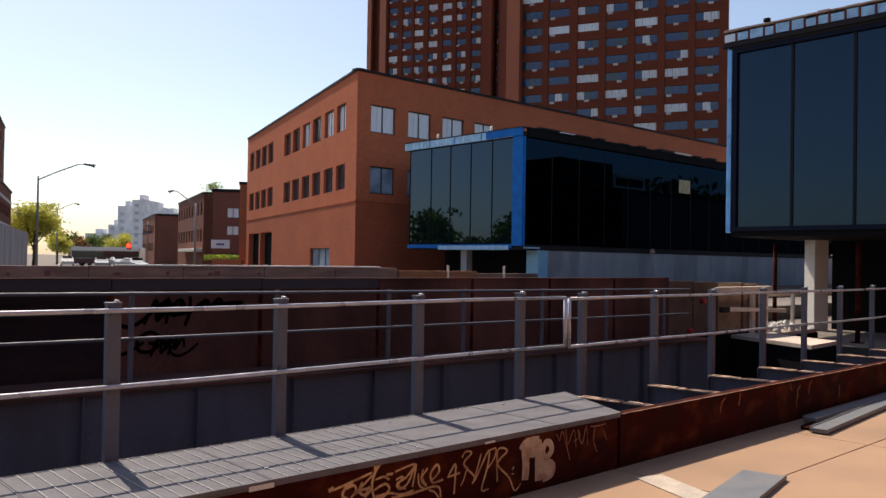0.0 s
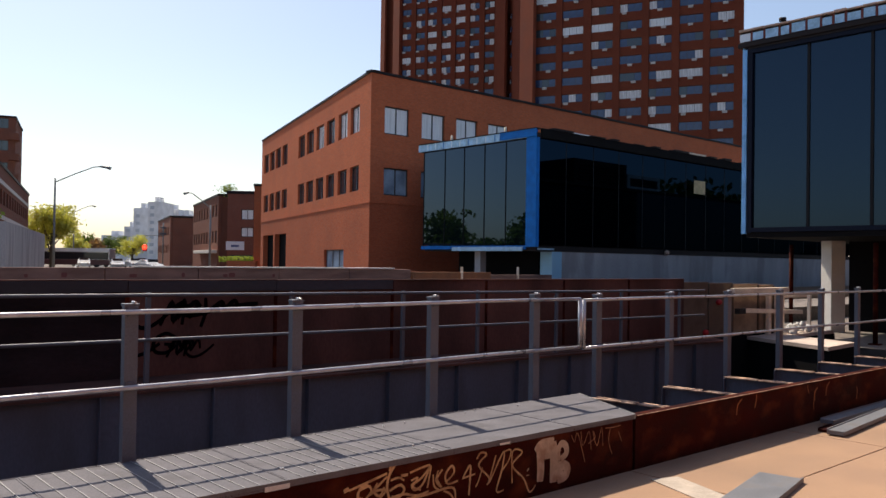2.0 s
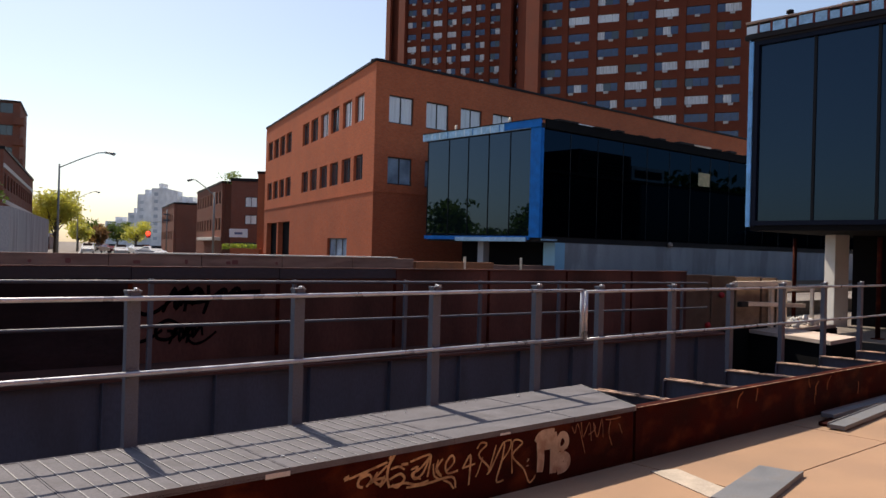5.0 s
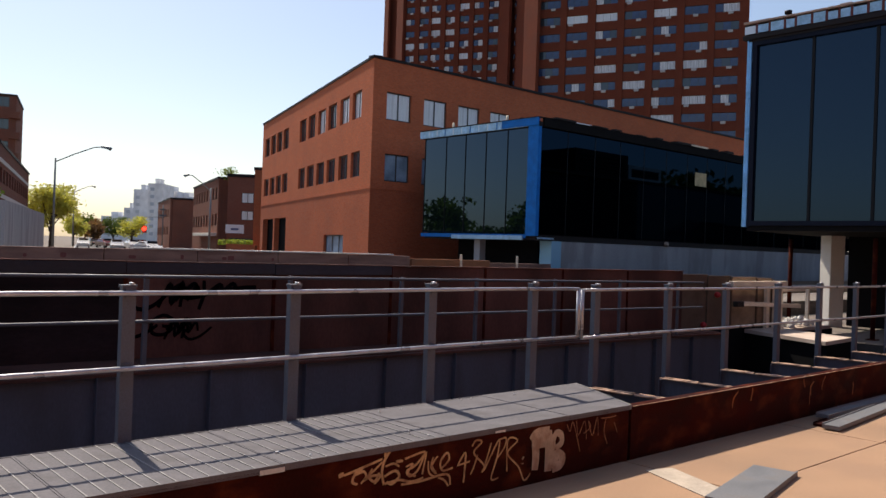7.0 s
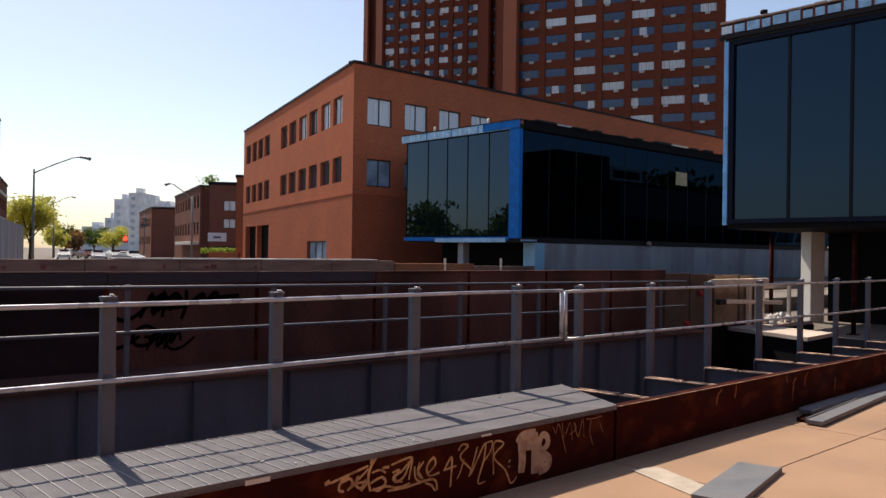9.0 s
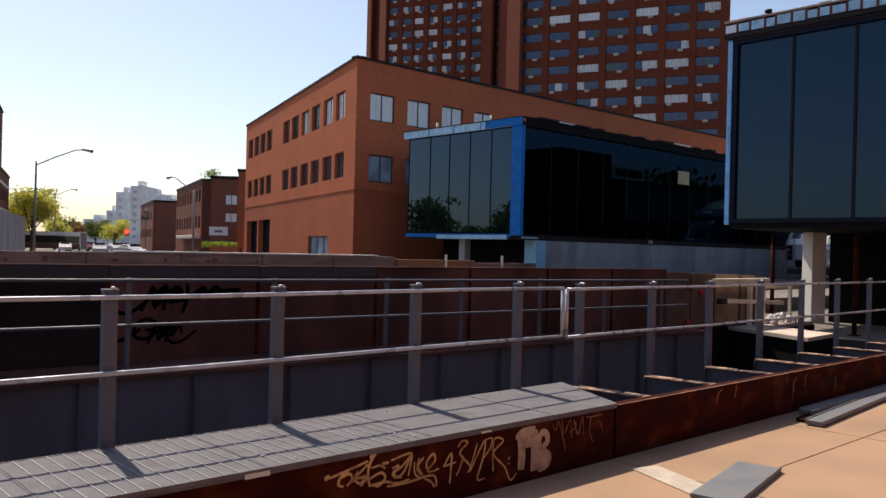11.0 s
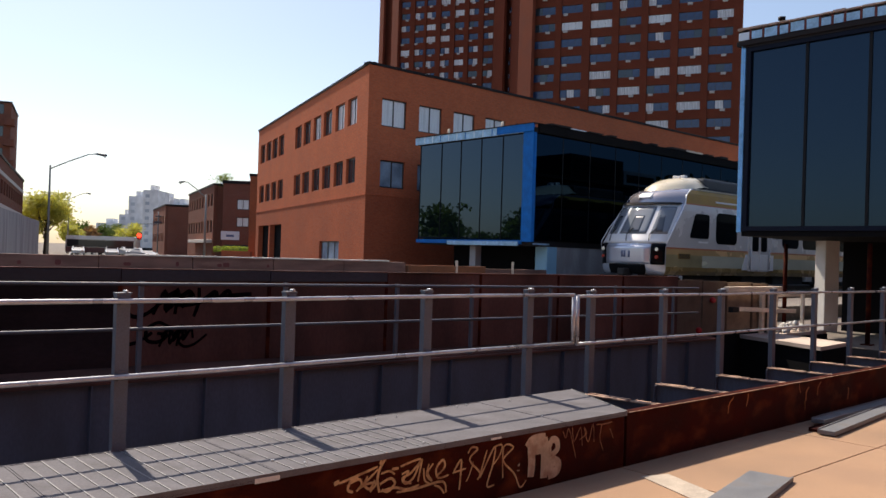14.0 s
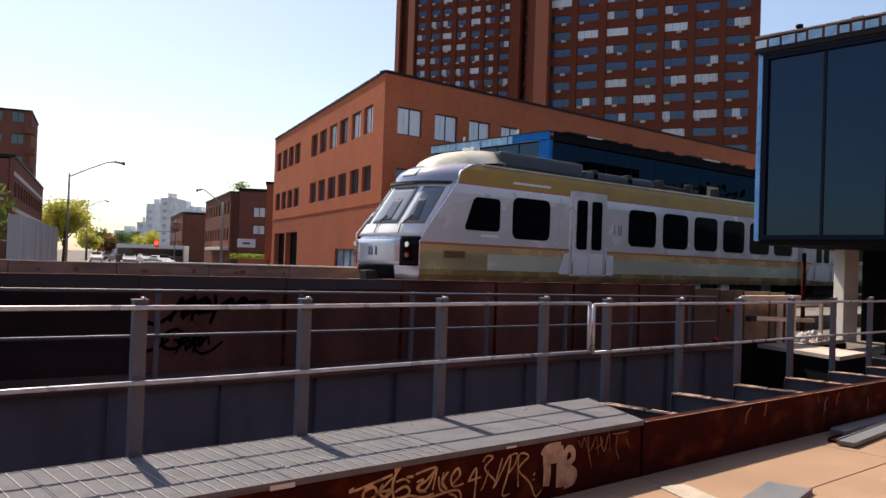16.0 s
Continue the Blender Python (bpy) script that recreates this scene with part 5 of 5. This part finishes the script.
SCRAWL_B = (([(3.58, 0.379), (3.76, 0.404), (3.68, 0.324), (3.60, 0.293), (3.63, 0.253), (3.70, 0.285), (3.77, 0.399), (3.74, 0.248)], 0.018),
         ([(3.84, 0.356), (3.82, 0.286), (3.87, 0.233), (3.83, 0.298), (3.88, 0.356)], 0.016),
         ([(3.91, 0.256), (3.99, 0.314), (3.97, 0.368), (3.91, 0.315), (3.93, 0.245), (4.03, 0.250)], 0.018),
         ([(3.55, 0.206), (3.72, 0.202), (3.97, 0.213), (4.01, 0.127)], 0.018),
         ([(4.08, 0.265), (4.15, 0.344), (4.15, 0.230), (4.14, 0.124)], 0.018),
         ([(4.07, 0.259), (4.20, 0.272)], 0.014))
SCRAWL_C = (([(4.22, 0.380), (4.26, 0.419), (4.32, 0.399), (4.24, 0.330), (4.35, 0.220), (4.33, 0.168)], 0.016),
         ([(4.28, 0.309), (4.24, 0.216), (4.21, 0.172)], 0.012),
         ([(4.42, 0.380), (4.38, 0.271), (4.35, 0.182), (4.50, 0.392), (4.49, 0.269), (4.43, 0.107), (4.51, 0.100)], 0.016),
         ([(4.50, 0.392), (4.58, 0.396), (4.56, 0.320), (4.47, 0.240)], 0.014),
         ([(4.60, 0.137), (4.60, 0.378), (4.71, 0.360), (4.60, 0.275), (4.73, 0.151), (4.80, 0.034), (4.87, 0.078)], 0.015))
SCRAWL_D = (([(5.31, 0.413), (5.35, 0.353), (5.39, 0.420), (5.49, 0.165)], 0.010),
         ([(5.43, 0.432), (5.46, 0.307), (5.54, 0.418), (5.57, 0.257)], 0.009),
         ([(5.53, 0.315), (5.62, 0.355), (5.59, 0.411), (5.65, 0.281), (5.71, 0.432), (5.73, 0.270)], 0.009),
         ([(5.76, 0.417), (5.88, 0.411), (5.98, 0.417)], 0.010),
         ([(5.83, 0.408), (5.81, 0.295), (5.86, 0.181)], 0.009),
         ([(5.95, 0.363), (6.00, 0.269)], 0.008))
BLOBS = (([(5.13, 0.355), (5.15, 0.224)], 0.055), ([(4.88, 0.330), (4.94, 0.376), (5.09, 0.386)], 0.100),
         ([(4.89, 0.324), (5.07, 0.312)], 0.110),
         ([(4.91, 0.350), (4.93, 0.216), (4.92, 0.095)], 0.085),
         ([(5.07, 0.391), (5.09, 0.242), (5.08, 0.062)], 0.100),
         ([(5.14, 0.309), (5.17, 0.361), (5.23, 0.342), (5.24, 0.278), (5.17, 0.236)], 0.060),
         ([(5.16, 0.206), (5.25, 0.158), (5.23, 0.098), (5.13, 0.074)], 0.085),
         ([(5.15, 0.224), (5.16, 0.080)], 0.090),
         ([(4.77, 0.219), (4.78, 0.208)], 0.030),
         ([(4.77, 0.176), (4.77, 0.166)], 0.028))
SCRAWL_E = (([(3.16, 0.331), (3.23, 0.346), (3.25, 0.309), (3.21, 0.270)], 0.018),
         ([(3.30, 0.355), (3.27, 0.306), (3.32, 0.267), (3.36, 0.320)], 0.018),
         ([(3.41, 0.354), (3.48, 0.362), (3.53, 0.334)], 0.016),
         ([(3.59, 0.323), (3.65, 0.335), (3.61, 0.278), (3.68, 0.245)], 0.016),
         ([(3.41, 0.236), (3.53, 0.242), (3.64, 0.212), (3.75, 0.224)], 0.018),
         ([(3.79, 0.334), (3.80, 0.252), (3.85, 0.215)], 0.015),
         ([(3.89, 0.200), (3.95, 0.172), (3.99, 0.124)], 0.016))
FAINT = mat("thin_faded_spray_paint", (0.30, 0.13, 0.06), 0.75, vary=0.5, scale=8, bump=0.05, stain=(0.10, 0.02, 0.01), stain_amount=0.8, stain_scale=10)
for word, paint, lab in ((SCRAWL_A, PAINT_G, "tan spray-painted scrawl"), (SCRAWL_B, PAINT_G, "tan spray-painted scrawl"), (SCRAWL_E, PAINT_G, "tan spray-painted loops"), (SCRAWL_C, PAINT_G, "thin tan spray-painted letters"),
                         (SCRAWL_D, FAINT, "faint rusty spray-painted scrawl")):
    for kb, (pts, thick) in enumerate(word):
        bm = bmesh.new()
        ribbon(bm, [(a + G0, b) for a, b in pts], thick, -0.004 - 0.0006 * kb)
        part("paint_stroke", bm, paint, g1, lab)
for kb, (pts, thick) in enumerate(BLOBS):
    bm = bmesh.new()
    ribbon(bm, [(a + G0, b) for a, b in pts], thick, -0.004 - 0.0008 * kb)
    part("paint_block", bm, PAINT_W, g1, "worn pale block graffiti")
for k in range(16):
    rr = random.Random(k)
    a, z = 0.3 + rr.random() * 14, 0.1 + rr.random() * 0.25
    bm = bmesh.new()
    ribbon(bm, [(a, z), (a + rr.uniform(-0.05, 0.06), z + 0.10), (a + rr.uniform(0, 0.12), z + 0.16)], 0.012 + 0.02 * rr.random(), -0.004)
    part("rust_scar", bm, mat("orange_rust", (0.30, 0.10, 0.03), 0.9, vary=0.5, scale=9) if k == 0 else bpy.data.materials["orange_rust"], g2)
part("torn_label", B((2.45 + G0, 2.62 + G0, -0.018, -0.0155, ZG - 0.036, ZG - 0.006)), CONC_L, g1, "pale torn strip on the girder edge")
part("torn_label", B((4.45 + G0, 4.56 + G0, -0.018, -0.0155, ZG - 0.03, ZG - 0.014)), CONC_L, g1)

for word, x, z, w, h, thick, slant in ((["tail", "hook", "wave", "bar"], 3.72, 0.98, 0.21, 0.36, 0.050, 0.25), (["wave", "tail", "wave", "cross"], 4.05, 1.12, 0.26, 0.22, 0.060, 0.4),
                                       (["tail", "loop", "wave"], 3.62, 0.66, 0.22, 0.26, 0.045, 0.1), (["hook", "wave", "tail"], 4.02, 0.60, 0.17, 0.28, 0.035, 0.3)):
    scrawl(ho, PAINT_K, word, x, z, w, h, thick, slant, "smeared black graffiti", y=-0.004)
for k, x in enumerate((2.42, 2.80, 3.55, 4.18, 4.72, 4.80, 5.42)):
    bm = bmesh.new()
    rounded(bm, x * 2.55, x * 2.55 + 0.10 + 0.06 * (k % 3), 1.22, 1.32 + 0.04 * (k % 2), -0.006, -0.002, 0.04)
    part("red_mark", bm, DULL_RED, pp, "small faded red paint mark")

# bolts and grit on the grating
BOLT = plain("bright_bolt", (0.75, 0.74, 0.72), 0.3, 0.6)
rr = random.Random(8)
bt = thing("grating_clips", "small bright grating clips on the walkway", "clip", pose(0, 0, ZG + 0.012))
for k in range(13):
    bm = bmesh.new()
    x, y = rr.uniform(2.4, 6.0), rr.choice((4.45, 4.62, 5.36, 5.30))
    tube(bm, [(x, y, 0), (x, y, 0.008)], 0.007, 8)
    part("clip", bm, BOLT, bt)

# loose plates on the slab
PLATE = mat("grey_steel_plate", (0.155, 0.160, 0.172), 0.6, vary=0.2, scale=3, bump=0.15, stain=(0.14, 0.12, 0.11), stain_amount=0.5, stain_scale=3)


def plate(label, x, y, ang, w, d, th, z=0.0, tilt=0.0, m_=None):
    p = thing("steel_plate", label, "plate", pose(x, y, z, 0, tilt, ang), group="loose steel plates")
    part("sheet", B((0, w, 0, d, 0.002, th), bevel=0.005), m_ or PLATE, p)
    part("lip", B((0, w, d, d + 0.012, 0.002, th + 0.012)), m_ or PLATE, p)


plate("grey steel plate lying on the sunlit slab", 6.87, 3.54, 191.5, 1.25, 0.355, 0.035)
plate("long grey steel plank propped beside the girder", 9.60, 4.06, 1.0, 4.4, 0.135, 0.05, 0.03)
plate("long grey steel plank lying on the slab", 9.12, 3.74, 4.6, 4.4, 0.17, 0.05, 0.012)
plate("dark rusty steel plank between the other planks", 9.22, 3.935, 3.0, 4.2, 0.12, 0.03, 0.004, m_=RUST)
for x in (9.9, 12.6):
    bk = thing("timber_block", "small timber block under the steel planks", "block", pose(x, 4.08, 0))
    part("block", B((0, 0.12, 0, 0.10, 0.0, 0.031), bevel=0.004), PALE, bk)
st = thing("timber_strip", "pale flat strip lying across the slab", "board", pose(5.97, 4.05, 0, 0, 0, 250))
part("board", B((0, 1.3, 0, 0.28, 0.001, 0.010)), mat("bleached_board", (0.46, 0.385, 0.31), 0.9, vary=0.25, scale=4, bump=0.2), st)

# plywood, timber and props past the hoarding
PLY = mat("tan_plywood", (0.125, 0.085, 0.058), 0.9, vary=0.3, scale=1.2, bump=0.15, stain=(0.07, 0.045, 0.03), stain_amount=0.7, stain_scale=1.1, stretch=(1, 1, 2))
py = thing("plywood_fence", "tan weathered plywood fence with red markers", "fence", pose(15.34, 9.62, 0))
PLY_L = mat("paler_plywood", (0.30, 0.22, 0.15), 0.9, vary=0.3, scale=1.2, bump=0.15, stain=(0.16, 0.11, 0.075), stain_amount=0.6, stain_scale=1.4, stretch=(1, 1, 2))
for k, (a, b, mt) in enumerate(((0, 1.0, PLY), (1.01, 2.0, PLY), (2.01, 3.2, PLY_L), (3.21, 3.96, PLY_L))):
    part("panel", B((a, b, 0, 0.03, 0.30, 1.47 - 0.025 * k), bevel=0.004), mt, py)
    part("batten", B((b - 0.05, b + 0.008, -0.035, -0.002, 0.32, 1.44 - 0.025 * k), bevel=0.004), PLY, py)
for x, z in ((1.32, 1.02), (0.78, 0.37)):
    bm = bmesh.new()
    bmesh.ops.create_icosphere(bm, subdivisions=2, radius=0.07, matrix=Matrix.Translation((x, -0.06, z)))
    part("red_marker", bm, RED, py, "round red marker lamp")
# added black backing stands in for the shade below the fence
rt = thing("retaining_wall", "black backing that stands for the shade below the plywood fence", "wall", pose(15.34, 9.60, 0), kind="structure")
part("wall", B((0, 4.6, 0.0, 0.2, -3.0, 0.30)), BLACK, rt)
UNDERW = plain("near_black_wood", (0.02, 0.016, 0.014), 0.9)
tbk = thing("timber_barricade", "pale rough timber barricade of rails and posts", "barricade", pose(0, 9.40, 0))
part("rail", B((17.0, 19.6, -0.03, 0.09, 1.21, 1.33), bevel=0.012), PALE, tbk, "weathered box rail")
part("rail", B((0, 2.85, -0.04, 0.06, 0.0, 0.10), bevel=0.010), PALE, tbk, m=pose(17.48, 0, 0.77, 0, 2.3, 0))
part("dark_end", B((17.18, 17.47, -0.05, 0.07, 0.75, 0.87), bevel=0.01), UNDERW, tbk, "dark rail end")
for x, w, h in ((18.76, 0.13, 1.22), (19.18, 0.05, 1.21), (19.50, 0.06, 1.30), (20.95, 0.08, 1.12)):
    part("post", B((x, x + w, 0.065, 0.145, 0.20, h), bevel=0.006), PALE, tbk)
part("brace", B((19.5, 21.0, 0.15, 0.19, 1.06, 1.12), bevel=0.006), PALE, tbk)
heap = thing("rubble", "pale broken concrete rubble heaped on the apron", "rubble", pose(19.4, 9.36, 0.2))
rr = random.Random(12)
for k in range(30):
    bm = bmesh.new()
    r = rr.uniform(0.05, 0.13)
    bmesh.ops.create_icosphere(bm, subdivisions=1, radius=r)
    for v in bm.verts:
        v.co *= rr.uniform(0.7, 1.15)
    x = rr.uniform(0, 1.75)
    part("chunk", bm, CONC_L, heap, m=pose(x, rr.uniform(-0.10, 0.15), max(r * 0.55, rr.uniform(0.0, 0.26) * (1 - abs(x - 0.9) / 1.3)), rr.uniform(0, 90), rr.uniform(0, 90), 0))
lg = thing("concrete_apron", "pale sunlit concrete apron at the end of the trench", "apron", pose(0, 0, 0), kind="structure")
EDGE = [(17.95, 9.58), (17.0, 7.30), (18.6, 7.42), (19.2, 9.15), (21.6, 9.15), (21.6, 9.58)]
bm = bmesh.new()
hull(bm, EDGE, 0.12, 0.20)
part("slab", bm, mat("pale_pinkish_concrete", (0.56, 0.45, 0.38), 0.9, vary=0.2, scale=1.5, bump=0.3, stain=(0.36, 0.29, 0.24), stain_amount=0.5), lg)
# black prism paints the shaded void below the slab
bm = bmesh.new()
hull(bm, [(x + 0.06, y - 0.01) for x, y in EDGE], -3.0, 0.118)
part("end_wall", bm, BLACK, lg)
pr = thing("steel_prop", "rust brown steel prop below the glass box", "prop", pose(22.6, 10.75, 0))
bm = bmesh.new()
tube(bm, [(0, 0, -0.03), (0, 0, 2.45)], 0.06, 8)
part("tube", bm, RUST, pr)
part("base_plate", B((-0.12, 0.12, -0.12, 0.12, -0.03, 0.0)), RUST, pr)
copy_thing(pr, pose(21.0, 7.9, 0))

# rooftop items of the glass boxes and the office
vent = thing("roof_hatch", "pale roof hatch on the glass station building", "roof hatch", pose(31.5, 26.0, 7.76))
part("box", B((0, 3.4, 0, 1.6, 0, 0.42), bevel=0.03), PALE, vent)
part("lid", B((-0.1, 1.4, -0.1, 1.0, 0.42, 0.52), bevel=0.02), WHITE, vent)
for y in (27.1, 30.9):
    s_ = thing("roof_spike", "short pale post on the parapet", "post", pose(27.75, y, 7.7))
    bm = bmesh.new()
    tube(bm, [(0, 0, 0), (0, 0, 0.55)], 0.09, 8, 0.05)
    part("stub", bm, PALE, s_)
ant = thing("roof_vent", "small grey vent on the raised glass box", "vent", pose(21.3, 10.43, 8.16))
bm = bmesh.new()
tube(bm, [(0, 0, 0), (0, 0, 0.3)], 0.05, 8)
tube(bm, [(0, 0, 0.3), (0, 0, 0.38)], 0.10, 8)
part("cowl", bm, COPE, ant)

# unseen plain building added behind the camera; closes the place and cuts sky fill
rw = thing("rear_building", "unseen plain brick walls added behind the camera to cut sky fill", "building", pose(-30, -11, 0), kind="structure")
part("wall", B((0, 90, -8, 0, 0, 10)), BRICK_D, rw)
part("wall", B((-8, 0, -8, 14, 0, 12)), BRICK_D, rw)


# ---------------------------------------------------------------- motions


def motions():
    rows = []
    for t in (0, 2, 4, 6, 8, 10, 11, 12):
        s = 13.0 - t
        rows.append((t, pose(36.79 + 6.6 * s, 19.6, 0)))
    for t, x in ((13, 36.79), (13.5, 33.61), (14, 30.25), (14.5, 26.76), (15, 23.22), (15.5, 19.55), (16, 15.91)):
        rows.append((t, pose(x, 19.6, 0)))
    walk(train, rows)

    def along(px):
        return pose(*away(px, 130), 0.0, 0, 0, -41)

    walk(bus, [(0, along(218)), (1, along(181)), (2, along(137)), (3, along(98)), (4, along(62)), (6, along(-10)), (9, along(-90)), (12, along(-150)), (16, along(-200))])
    walk(bus2, [(0, along(-330)), (4, along(-250)), (8, along(-120)), (10, along(20)), (11.4, along(140)), (12.6, along(152)), (13.4, along(165)), (14.2, along(200)),
                (15, along(226)), (16, along(248))])


motions()
